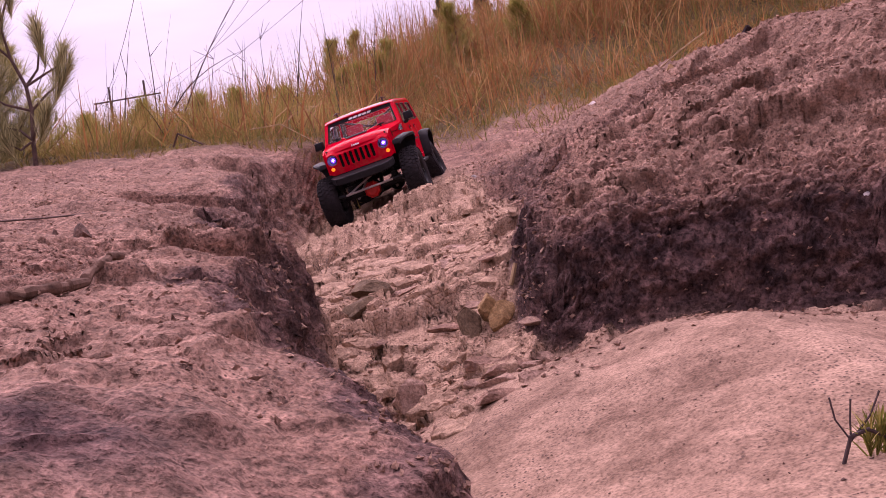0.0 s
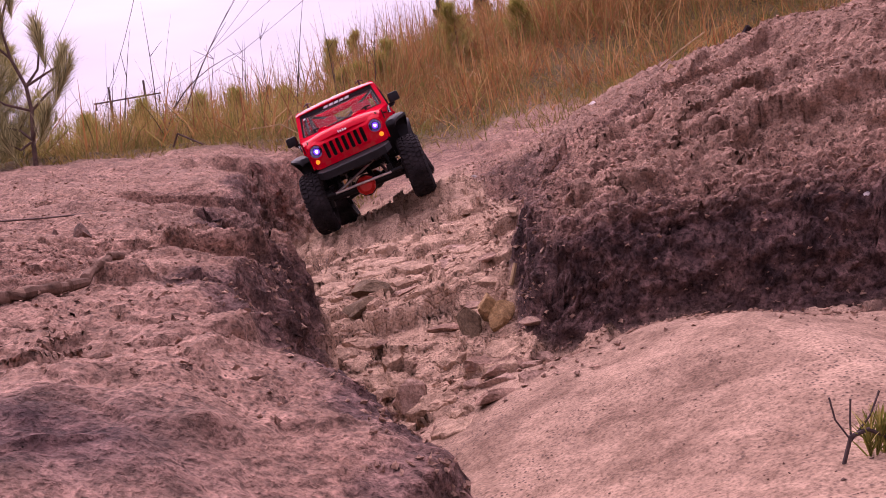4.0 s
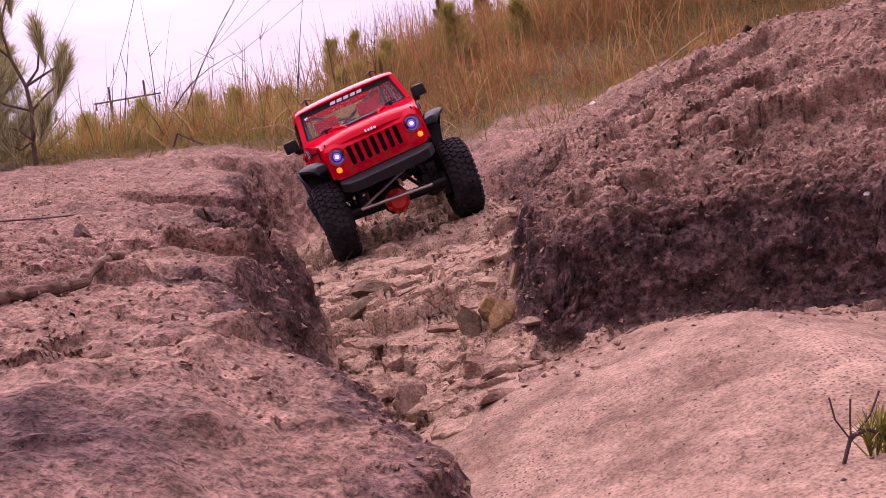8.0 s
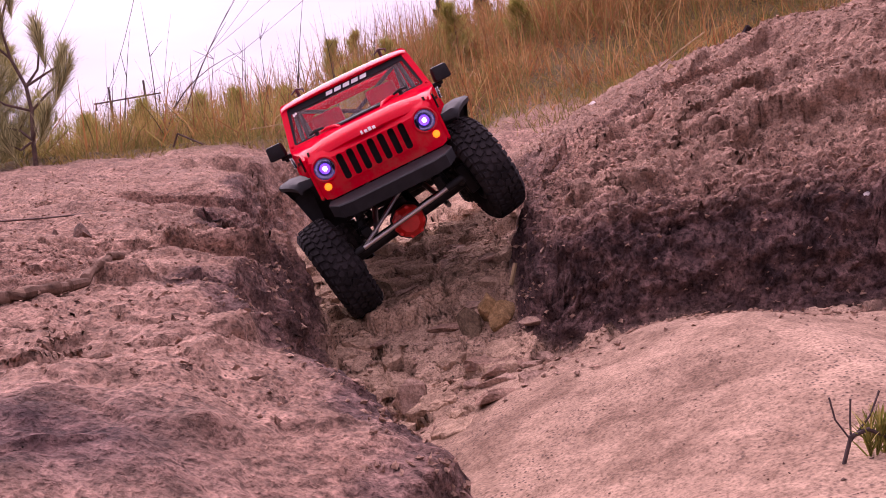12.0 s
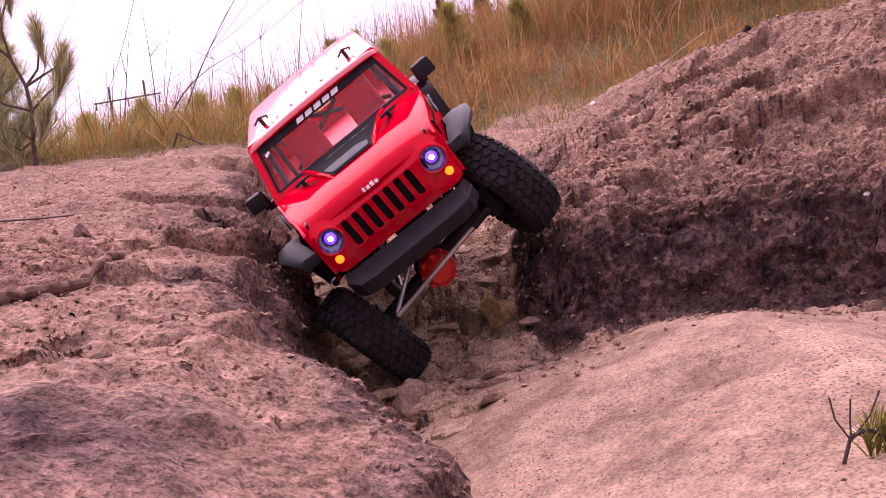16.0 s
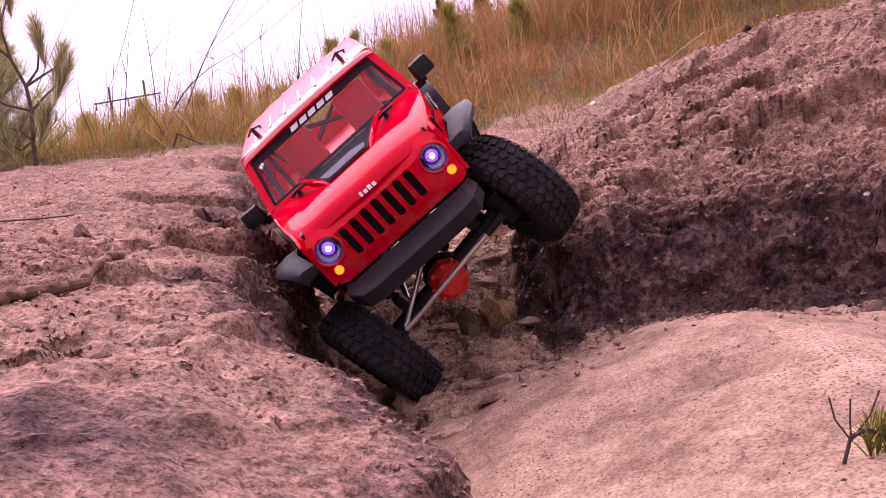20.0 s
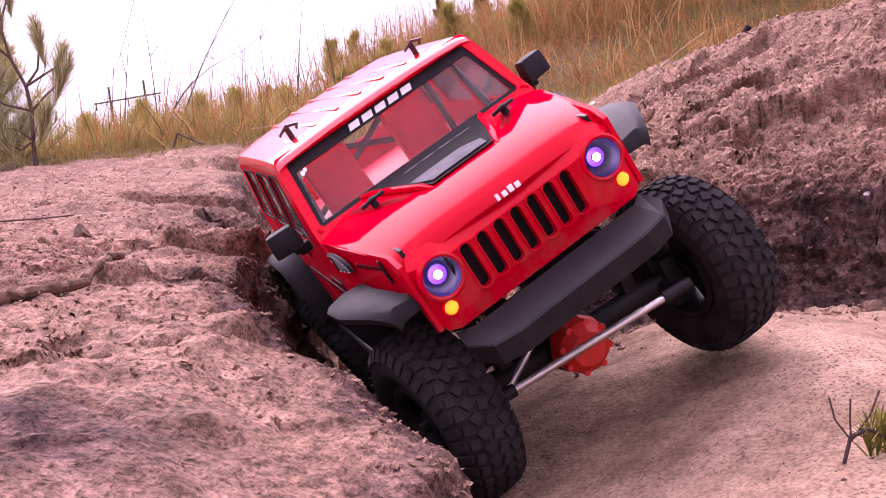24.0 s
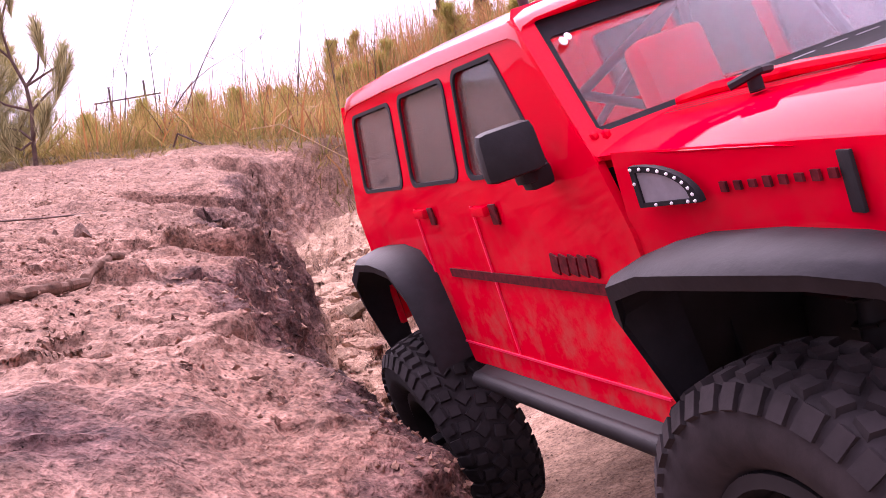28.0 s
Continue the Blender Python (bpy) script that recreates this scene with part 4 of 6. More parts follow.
    add_sheet(bm, hole, [[(u * 0.965, 0.1915 if v < 0.21 else 0.2255) for u, v in hole[:2]] + [(u * 0.965, 0.1915 if v < 0.21 else 0.2255) for u, v in hole[2:4]]
                         + [(0.0735, 0.2250), (0.0715, 0.2258), (-0.0715, 0.2258), (-0.0735, 0.2250)]], lambda u, v, d: screen(u, v, d + 0.0002), 0.0006)
    part("windscreen_border", bm, DECAL, car, "dark grey printed border and sun strip")
    for k in range(5):
        bm = bmesh.new()
        add_sheet(bm, [(-0.026 + 0.0112 * k, 0.2270), (-0.0175 + 0.0112 * k, 0.2270), (-0.0155 + 0.0112 * k, 0.2312), (-0.024 + 0.0112 * k, 0.2312)], [],
                  lambda u, v, d: screen(u, v, d - 0.0006), 0.0006)
        part("banner_bar", bm, WHITE, car, "white bar on the sun strip")
    bm = bmesh.new()
    for u, v, r in ((-0.0700, 0.2225, 0.0016), (-0.0672, 0.2236, 0.0014)):
        add_sheet(bm, circle(u, v, r, 10), [], lambda a, b, d: screen(a, b, d - 0.0006), 0.0006)
    part("corner_sticker", bm, WHITE, car, "small white sticker")
    # roof with shallow panels
    bm = bmesh.new()
    secs = []
    for u, drop in ((0.112, 0.006), (0.115, 0.0025), (0.121, 0.0006), (0.14, 0), (0.20, -0.0008), (0.28, -0.0008), (0.34, 0), (0.356, 0.0012), (0.366, 0.005), (0.370, 0.012)):
        row = []
        for k in range(25):
            f = -1 + k / 12
            e = abs(f)
            row.append((0.0845 * math.sin(f * math.pi / 2) ** 1 if e > 0.8 else 0.0845 * f * 1.1888, u, 0.2425 - drop - 0.0045 * e ** 2 - 0.007 * max(0, e - 0.8) / 0.2))
        secs.append(row)
    add_loft(bm, secs, cap=False)
    bmesh.ops.recalc_face_normals(bm, faces=bm.faces[:])
    bmesh.ops.solidify(bm, geom=bm.faces[:], thickness=0.002)
    bmesh.ops.recalc_face_normals(bm, faces=bm.faces[:])
    part("roof", bm, ROOF_RED, car, "glossy red hardtop roof")
    for i in range(7):
        bm = bmesh.new()
        x = -0.060 + 0.020 * i
        add_box(bm, (0.0035, 0.205, 0.0016), (x, 0.240, 0.2428 - 0.0045 * (x / 0.0845) ** 2), (0, x * 50, 0), bevel=0.0006)
        part("roof_rib", bm, ROOF_RED, car)
    for s in (-1, 1):
        bm = bmesh.new()
        add_tube(bm, (s * 0.056, 0.155, 0.238), (s * 0.056, 0.155, 0.251), 0.0022, n=10)
        add_path(bm, [(s * 0.056 - 0.008, 0.150, 0.248), (s * 0.056, 0.150, 0.252), (s * 0.056 + 0.008, 0.152, 0.249), (s * 0.056 + 0.007, 0.158, 0.246)], 0.0011, 6)
        part("body_clip", bm, plain("clip_black", (0.06, 0.012, 0.02), 0.4), car, "dark body post with clip and strap")
    # tail, floor and cage
    bm = bmesh.new()
    add_sheet(bm, [(-0.091, 0.098), (0.091, 0.098), (0.0915, 0.176), (0.083, 0.233), (-0.083, 0.233), (-0.0915, 0.176)],
              [rounded(-0.062, 0.184, 0.062, 0.222, 0.006)], lambda u, v, d: Vector((u, 0.377 - 0.12 * max(0, v - 0.18) - d, v)), 0.003)
    part("tailgate", bm, RED, car, "red tail panel with a window opening")
    bm = bmesh.new()
    add_sheet(bm, [(-0.089, 0.078), (0.089, 0.078), (0.089, 0.372), (-0.089, 0.372)], [], lambda u, v, d: Vector((u, v, 0.158 + d)), 0.002)
    part("interior_tray", bm, INNER_RED, car, "dark red interior tray")
    bm = bmesh.new()
    add_box(bm, (0.160, 0.020, 0.022), (0, 0.105, 0.176), bevel=0.004)
    part("dashboard", bm, DECAL, car, "black dashboard")
    for x in (-0.038, 0.038):
        bm = bmesh.new()
        add_box(bm, (0.040, 0.018, 0.052), (x, 0.205, 0.188), (-12, 0, 0), bevel=0.006)
        add_box(bm, (0.040, 0.044, 0.014), (x, 0.180, 0.166), bevel=0.005)
        part("seat", bm, INNER_RED, car, "moulded red seat")
    bm = bmesh.new()
    for s in (-1, 1):
        add_path(bm, [(s * 0.078, 0.118, 0.160), (s * 0.070, 0.150, 0.230), (s * 0.070, 0.230, 0.232), (s * 0.074, 0.240, 0.160)], 0.0028)
        add_tube(bm, (s * 0.070, 0.232, 0.230), (-s * 0.068, 0.238, 0.166), 0.0026)
        add_tube(bm, (s * 0.070, 0.232, 0.230), (s * 0.070, 0.350, 0.172), 0.0026)
    add_tube(bm, (-0.070, 0.232, 0.231), (0.070, 0.232, 0.231), 0.0028)
    part("roll_cage", bm, GREY, car, "grey tubular roll cage")
    # bonnet trim
    def top(u, v, d):
        w = np.interp(v, [-0.04, 0.0, 0.03, 0.06, 0.088], [0.0760, 0.0815, 0.0860, 0.0895, 0.0905])
        e, c = np.interp(v, [-0.04, 0.0, 0.03, 0.06, 0.088], [0.1725, 0.1782, 0.1808, 0.1832, 0.1835]), np.interp(v, [-0.04, 0.0, 0.03, 0.06, 0.088], [0.1805, 0.1870, 0.1890, 0.1903, 0.1905])
        return Vector((u, v, e + (c - e) * (1 - abs(u / w) ** 3.4) + 0.0007 - d))

    def patch(rows, lift):
        """A thin sheet that follows the bonnet: rows of (from x, to x, along)."""
        bm = bmesh.new()
        add_loft(bm, [[top(a + (b - a) * k / 10, v, -lift) for k in range(11)] for a, b, v in rows], cap=False)
        bmesh.ops.solidify(bm, geom=bm.faces[:], thickness=0.0006)
        bmesh.ops.recalc_face_normals(bm, faces=bm.faces[:])
        return bm

    part("bonnet_decal", patch([(-0.046, 0.046, 0.078), (-0.042, 0.042, 0.060), (-0.036, 0.036, 0.038), (-0.029, 0.029, 0.016), (-0.0225, 0.0225, -0.004)], 0.0011),
         DECAL, bonnet, "black and grey bonnet graphic")
    part("bonnet_decal_inlay", patch([(-0.029, 0.010, 0.024), (-0.026, 0.022, 0.014), (-0.0205, 0.0205, 0.0)], 0.0018), SILVER_DECAL, bonnet, "grey inlay of the bonnet graphic")
    for k in range(4):
        part("decal_line", patch([(0.030 - 0.014 * k - 0.010, 0.030 - 0.014 * k, 0.054), (0.030 - 0.014 * k - 0.010, 0.030 - 0.014 * k, 0.053)], 0.0017), WHITE, bonnet, "thin white dash of the graphic")
    VENT_RED = plain("vent_dark_red", (0.12, 0.005, 0.010), 0.6, spec=0.05)
    for s in (-1, 1):
        bm = bmesh.new()
        add_bent(bm, [top(s * 0.050, 0.080, 0), top(s * 0.045, 0.066, -0.001), top(s * 0.037, 0.034, -0.0015), top(s * 0.0275, 0.004, -0.001), top(s * 0.024, -0.006, 0.001)], [0.0018, 0.0022, 0.0024, 0.0022, 0.0012], 8)
        part("bonnet_ridge", bm, RED, bonnet, "raised red rail beside the graphic")
        for k in range(3):
            rows = [(0.060, 0.066), (0.052, 0.044), (0.042, 0.022), (0.035, 0.008)]
            line = [(s * (u + 0.0030 * k) - 0.0007, s * (u + 0.0030 * k) + 0.0007, v) for u, v in rows]
            part("bonnet_louvre", patch(line, 0.0009), VENT_RED, bonnet, "thin dark louvre slot")
        bm = bmesh.new()
        p = top(s * 0.052, 0.036, 0)
        add_tube(bm, p, p + Vector((0, 0, 0.007)), 0.0024, n=10)
        add_path(bm, [p + Vector((-0.008, 0.002, 0.004)), p + Vector((0, -0.003, 0.006)), p + Vector((0.009, 0.003, 0.005))], 0.0014, 6)
        part("bonnet_clip", bm, DECAL, bonnet, "black body clip on its post")
        bm = bmesh.new()
        for v in (0.070, 0.078):
            add_ball(bm, 0.0018, (s * 0.086, v, 0.1895), sub=1)
        part("hinge_rivet", bm, RED, car)
    # mirrors
    for s in (-1, 1):
        bm = bmesh.new()
        add_box(bm, (0.022, 0.012, 0.018), (s * 0.1075, 0.099, 0.193), (0, 0, s * 14), bevel=0.0035, taper=0.92)
        add_box(bm, (0.010, 0.008, 0.008), (s * 0.098, 0.104, 0.181), bevel=0.002)
        add_box(bm, (0.006, 0.008, 0.012), (s * 0.103, 0.102, 0.186), bevel=0.0015)
        part("mirror", bm, BLACK, car, "black door mirror on its bracket")
    # flares
    for s in (-1, 1):
        for mid, half, topz, low in ((0.004, 0.054, 0.158, 0.122), (WHEELBASE, 0.056, 0.150, 0.094)):
            bm = bmesh.new()
            front = mid < 0.1
            line = [(mid - half - 0.001, low) if not front else (mid - half + 0.006, topz - 0.012), (mid - half + 0.009, topz - (0.007 if front else 0.016)), (mid - half + 0.024, topz - 0.003), (mid - 0.008, topz), (mid + 0.022, topz - 0.001),
                    (mid + half - (0.011 if front else 0.010), topz - (0.006 if front else 0.012)), (mid + half - (0.003 if front else 0.0), topz - (0.018 if front else 0.030)), (mid + half + (-0.010 if front else 0.002), low - 0.022)]
            secs = []
            for i, (u, v) in enumerate(line):
                inner = 0.088 if not (front and u < 0) else 0.088 - 0.014 * min(1, -u / 0.05)
                reach = (0.112, 0.114, 0.115, 0.116, 0.116, 0.115, 0.111, 0.100)[i] - (0.020 * min(1, -u / 0.045) if front and u < 0 else 0)
                secs.append([(s * inner, u, v), (s * (inner + 0.012), u, v + 0.0015), (s * (reach - 0.003), u, v - 0.0005), (s * reach, u, v - 0.003),
                             (s * (reach - 0.001), u + (0.0015 if i < 3 else -0.0015 if i > 4 else 0), v - 0.0075), (s * (reach - 0.004), u, v - 0.004), (s * inner, u, v - 0.003)])
            add_loft(bm, secs, ring=True)
            part("wheel_flare", bm, BLACK, car, "black plastic wheel flare")
        bm = bmesh.new()
        add_box(bm, (0.022, 0.170, 0.006), (s * 0.090, 0.156, 0.086), (0, s * 14, 0), bevel=0.002)
        add_tube(bm, (s * 0.098, 0.074, 0.083), (s * 0.098, 0.240, 0.083), 0.0042)
        part("rock_slider", bm, DARK, car, "black rock slider")
        bm = bmesh.new()
        add_sheet(bm, [(0.058, 0.090), (0.064, 0.152), (-0.040, 0.156), (-0.040, 0.176), (0.070, 0.180), (0.070, 0.090)], [],
                  lambda u, v, d, s=s: Vector((s * (0.068 - d), u, v)), 0.002)
        part("inner_wing", bm, DARK, car, "black inner wing")
        for size, at, turn in (((0.052, 0.003, 0.066), (s * 0.064, 0.0625, 0.119), 8), ((0.024, 0.096, 0.003), (s * 0.066, 0.012, 0.1500), 0),
                               ((0.030, 0.110, 0.003), (s * 0.072, WHEELBASE, 0.1430), 0), ((0.003, 0.110, 0.060), (s * 0.062, WHEELBASE, 0.115), 0)):
            bm = bmesh.new()
            add_box(bm, size, at, (turn, 0, 0), bevel=0.001)
            part("wheel_well_panel", bm, DARK, car, "black wheel well lining")
    # bumpers
    bm = bmesh.new()
    secs = []
    for x, back, t0, t1 in ((-0.070, 0.018, 0.1055, 0.1165), (-0.060, 0.003, 0.1010, 0.1135), (-0.045, 0.0, 0.0995, 0.1125), (0.045, 0.0, 0.0995, 0.1125), (0.060, 0.003, 0.1010, 0.1135), (0.070, 0.018, 0.1055, 0.1165)):
        f = -0.084 + back
        secs.append([(x, f + 0.002, t0), (x, f, t1), (x, f + 0.0012, t1 + 0.0012), (x * 0.97, max(f + 0.020, -0.056), 0.1205), (x * 0.97, max(f + 0.019, -0.056), t0 + 0.003)])
    add_loft(bm, secs, ring=True)
    part("front_bumper", bm, BLACK, car, "black plate front bumper", smooth=False)
    bm = bmesh.new()
    add_box(bm, (0.150, 0.016, 0.018), (0, 0.392, 0.108), bevel=0.003)
    part("rear_bumper", bm, BLACK, car, "black rear bumper")
    # chassis
    bm = bmesh.new()
    for s in (-1, 1):
        add_box(bm, (0.006, 0.42, 0.020), (s * 0.034, 0.160, 0.105), bevel=0.001)
        add_box(bm, (0.010, 0.022, 0.055), (s * 0.036, 0.018, 0.126), bevel=0.002)
        add_box(bm, (0.010, 0.022, 0.055), (s * 0.036, 0.300, 0.126), bevel=0.002)
        add_box(bm, (0.007, 0.030, 0.012), (s * 0.034, -0.060, 0.109), bevel=0.001)
    add_box(bm, (0.066, 0.010, 0.012), (0, -0.040, 0.108), bevel=0.002)
    add_box(bm, (0.074, 0.130, 0.014), (0, 0.155, 0.088), bevel=0.004)
    add_box(bm, (0.050, 0.060, 0.036), (0, 0.110, 0.122), bevel=0.006)
    add_tube(bm, (0.012, 0.02, 0.068), (0.004, 0.110, 0.096), 0.005)
    part("chassis", bm, DARK, car, "black ladder chassis with skid plate and gearbox")
    bm = bmesh.new()
    add_box(bm, (0.036, 0.020, 0.034), (0.006, -0.018, 0.112), bevel=0.003)
    part("servo", bm, DARK, car, "black steering servo")
    for s in (-1, 1):
        for y0, y1 in ((0.012, 0.105), (WHEELBASE - 0.012, 0.205)):
            bm = bmesh.new()
            add_tube(bm, (s * 0.045, y0, 0.056), (s * 0.030, y1, 0.088), 0.003)
            part("suspension_link", bm, STEEL, car, "steel suspension link")
        for y in (0.012, WHEELBASE - 0.012):
            bm = bmesh.new()
            add_tube(bm, (s * 0.054, y, 0.068), (s * 0.046, y + 0.006, 0.110), 0.0050)
            add_tube(bm, (s * 0.050, y + 0.003, 0.105), (s * 0.042, y + 0.006, 0.150), 0.0068)
            shock = part("shock_absorber", bm, DARK, car, "black shock absorber")
            bm = bmesh.new()
            turns, pts = 7, []
            for k in range(turns * 10 + 1):
                a, f = 2 * math.pi * k / 10, k / (turns * 10)
                pts.append((s * (0.054 - 0.009 * f) + 0.0086 * math.cos(a), y + 0.006 * f + 0.0086 * math.sin(a), 0.072 + 0.055 * f))
            for a, b in zip(pts, pts[1:]):
                add_tube(bm, a, b, 0.0009, n=5)
            part("spring", bm, DARK, shock, "black coil spring")


def lathe_part(profile, n):
    bm = bmesh.new()
    add_lathe(bm, profile, n, "Y")
    return bm


def build_crawler():
    car = tagged(new("toy_crawler"), "red radio-controlled toy off-roader with black flares and knobbly tyres", "toy car")
    build_body(car)
    front, rear = build_axle(car, "front_axle", True), build_axle(car, "rear_axle", False)
    wheels = []
    first = new("wheel")
    first.parent = car
    build_tyre(first)
    build_rim(first)
    wheels.append(first)
    for k in range(3):
        wheels.append(copy_thing(first, pose(0, 0, 0)))
    return car, front, rear, wheels


crawler, front_axle, rear_axle, crawler_wheels = build_crawler()


# ---- plants and poles behind the gully ----
def strips(name, points, widths, material, seed=0):
    """Many thin tapering blades in one mesh: points is blades x joints x 3, widths the same without the last."""
    n, k, _ = points.shape
    rng = np.random.default_rng(seed)
    a = rng.uniform(0, 2 * np.pi, n)
    side = np.stack([np.cos(a), np.sin(a) * 0.6, np.zeros(n)], 1)[:, None, :] * widths[:, :, None] / 2
    co = np.stack([points - side, points + side], 2).reshape(-1, 3)
    i = (np.arange(n)[:, None] * k + np.arange(k - 1)[None, :]).ravel() * 2
    quads = np.stack([i, i + 1, i + 3, i + 2], 1)
    me = bpy.data.meshes.new(name)
    me.from_pydata(co.tolist(), [], quads.tolist())
    me.materials.append(material)
    return me


def blades(x, y, tall, rng, lean=0.35, joints=4, width=0.003, droop=0.3):
    """Joints of grass blades standing on the ground at x, y."""
    z = ground(x, y)[0] - 0.01
    a, l = rng.uniform(0, 2 * np.pi, len(x)), rng.normal(0, lean, len(x))
    f = np.linspace(0, 1, joints)[None, :]
    reach = (l * tall)[:, None] * (f + droop * f ** 2)
    p = np.stack([x[:, None] + np.cos(a)[:, None] * reach, y[:, None] + np.sin(a)[:, None] * reach, z[:, None] + tall[:, None] * (f - droop * np.abs(l)[:, None] * f ** 2)], -1)
    w = width * (1 - 0.85 * f) * rng.uniform(0.6, 1.4, len(x))[:, None]
    return p, w


DRY = leafy("dry_grass_blades", [(0.0, (0.16, 0.06, 0.025)), (0.30, (0.40, 0.17, 0.060)), (0.50, (0.24, 0.12, 0.045)), (0.70, (0.52, 0.30, 0.12)), (0.84, (0.22, 0.19, 0.05)), (1.0, (0.12, 0.115, 0.028))])
GREEN = leafy("green_grass_blades", [(0.0, (0.085, 0.085, 0.018)), (0.4, (0.19, 0.155, 0.035)), (0.7, (0.33, 0.21, 0.07)), (1.0, (0.12, 0.07, 0.025))])
NEEDLES = leafy("pine_needles", [(0.0, (0.07, 0.085, 0.020)), (0.4, (0.16, 0.165, 0.040)), (0.75, (0.27, 0.24, 0.07)), (1.0, (0.38, 0.32, 0.13))])
TUSSOCK = leafy("tussock_blades", [(0.0, (0.13, 0.12, 0.025)), (0.35, (0.29, 0.24, 0.055)), (0.6, (0.40, 0.30, 0.09)), (0.8, (0.44, 0.25, 0.10)), (1.0, (0.22, 0.13, 0.05))])
PALE_NEEDLES = leafy("pale_pine_needles", [(0.0, (0.12, 0.12, 0.05)), (0.35, (0.28, 0.26, 0.12)), (0.7, (0.44, 0.40, 0.20)), (1.0, (0.60, 0.55, 0.30))])
SAPLING_NEEDLES = leafy("sapling_needles", [(0.0, (0.12, 0.12, 0.025)), (0.4, (0.27, 0.25, 0.055)), (0.75, (0.42, 0.36, 0.10)), (1.0, (0.54, 0.42, 0.15))])
FAR_NEEDLES = leafy("far_pine_needles", [(0.0, (0.025, 0.032, 0.016)), (0.6, (0.055, 0.060, 0.026)), (1.0, (0.09, 0.085, 0.035))])
BARK = plain("pine_bark", (0.085, 0.050, 0.038), 0.9, scale=120, vary=0.5, relief=0.002)
STEM = plain("dead_stem", (0.055, 0.032, 0.030), 0.85, scale=150, vary=0.5)
STRAW = plain("pale_straw", (0.36, 0.24, 0.12), 0.8, scale=90, vary=0.35)
POLE = plain("weathered_pole", (0.10, 0.075, 0.070), 0.9, scale=3, vary=0.3)


def scatter(rng, count, x0, x1, y0, y1, keep):
    """Random places in a rectangle, thinned where keep(x, y) is low."""
    x, y = rng.uniform(x0, x1, count * 3), rng.uniform(0, 1, count * 3)
    y = y0 + (y1 - y0) * y ** 1.5
    x = x * (0.35 + 0.65 * y / y1)
    ok = rng.uniform(0, 1, len(x)) < keep(x, y)
    return x[ok][:count], y[ok][:count]


def verge(x, y):
    """0 on bare ground, 1 well inside the grass."""
    edge = np.where(x < -0.15, 2.45 - 0.28 * (x + 0.15), 2.85 + 0.25 * x) + 0.25 * fbm(x * 2.2, y * 2.2, 3, 140)
    return step(-0.05, 0.35, y - edge)


def grass_fields():
    rng = np.random.default_rng(11)
    tufted = lambda x, y: verge(x, y) * step(-0.40, 0.20, fbm(x * 2.6, y * 2.6, 3, 150)) * (0.25 + 0.75 * step(0.3, 1.0, y - 3.3 - 0.2 * x)) + 0.06 * verge(x, y)
    x, y = scatter(rng, 70000, -4.0, 4.2, 2.5, 9.0, lambda a, b: tufted(a, b) * (0.7 + 0.3 * step(-0.9, 0.3, a / b * 4)))
    clump = step(-0.16, 0.20, fbm(x * 3.2 + 4, y * 3.2, 3, 155))
    tall = rng.uniform(0.08, 0.30, len(x)) * (0.80 + 0.12 * step(-1.0, 0.3, x)) * (0.70 + 0.15 * step(0.0, -0.3, x) + 0.5 * step(3.0, 5.0, y)) * (0.45 + 0.95 * clump)
    p, w = blades(x, y, tall, rng, 0.65, width=0.0046, droop=0.8)
    tagged(new("dry_grass", strips("dry_grass", p, w, DRY, 1)), "tall rusty-brown dry grass along the hillside", "grass", kind="stuff")
    x, y = scatter(rng, 45000, -3.6, 3.8, 2.4, 7.0, lambda a, b: verge(a, b + 0.25) * step(-0.05, 0.3, fbm(a * 1.7 + 9, b * 1.7, 3, 160) + 0.45 * step(4.6, 3.3, b - 0.2 * a)))
    tall = rng.uniform(0.025, 0.11, len(x)) * (0.5 + 0.9 * step(3.0, 5.0, y))
    p, w = blades(x, y, tall, rng, 0.8, width=0.0032)
    tagged(new("green_grass", strips("green_grass", p, w, GREEN, 2)), "patchy yellow-green grass beside the track", "grass", kind="stuff")
    # tussocks along the edge of the worn bank
    x, y = rng.uniform(-1.9, -0.22, 30000), 2.5 + 1.3 * rng.uniform(0, 1, 30000) ** 1.3
    lush = verge(x, y) * step(-0.22, 0.22, fbm(x * 4.5, y * 4.5, 3, 158))
    ok = rng.uniform(0, 1, 30000) < lush
    x, y, lush = x[ok], y[ok], lush[ok]
    tall = rng.uniform(0.05, 0.20, len(x)) * (0.45 + 0.65 * lush)
    p, w = blades(x, y, tall, rng, 0.5, width=0.0026, droop=0.7)
    tagged(new("tussock_grass", strips("tussock_grass", p, w, TUSSOCK, 4)), "olive and straw-coloured tussocks along the bank's edge", "grass", kind="stuff")
    x, y = scatter(rng, 330, -4.6, 3.0, 2.6, 5.5, lambda a, b: verge(a, b) * (0.25 + 0.75 * step(0.2, -0.5, a)))
    tall = rng.uniform(0.14, 0.50, len(x)) * (0.55 + 0.4 * rng.uniform(0, 1, len(x)) ** 2)
    p, w = blades(x, y, tall, rng, 0.28, 6, 0.0030, 0.7)
    tagged(new("dead_weeds", strips("dead_weeds", p, w, STEM, 3)), "thin leafless dark weed stems", "weeds", kind="stuff")


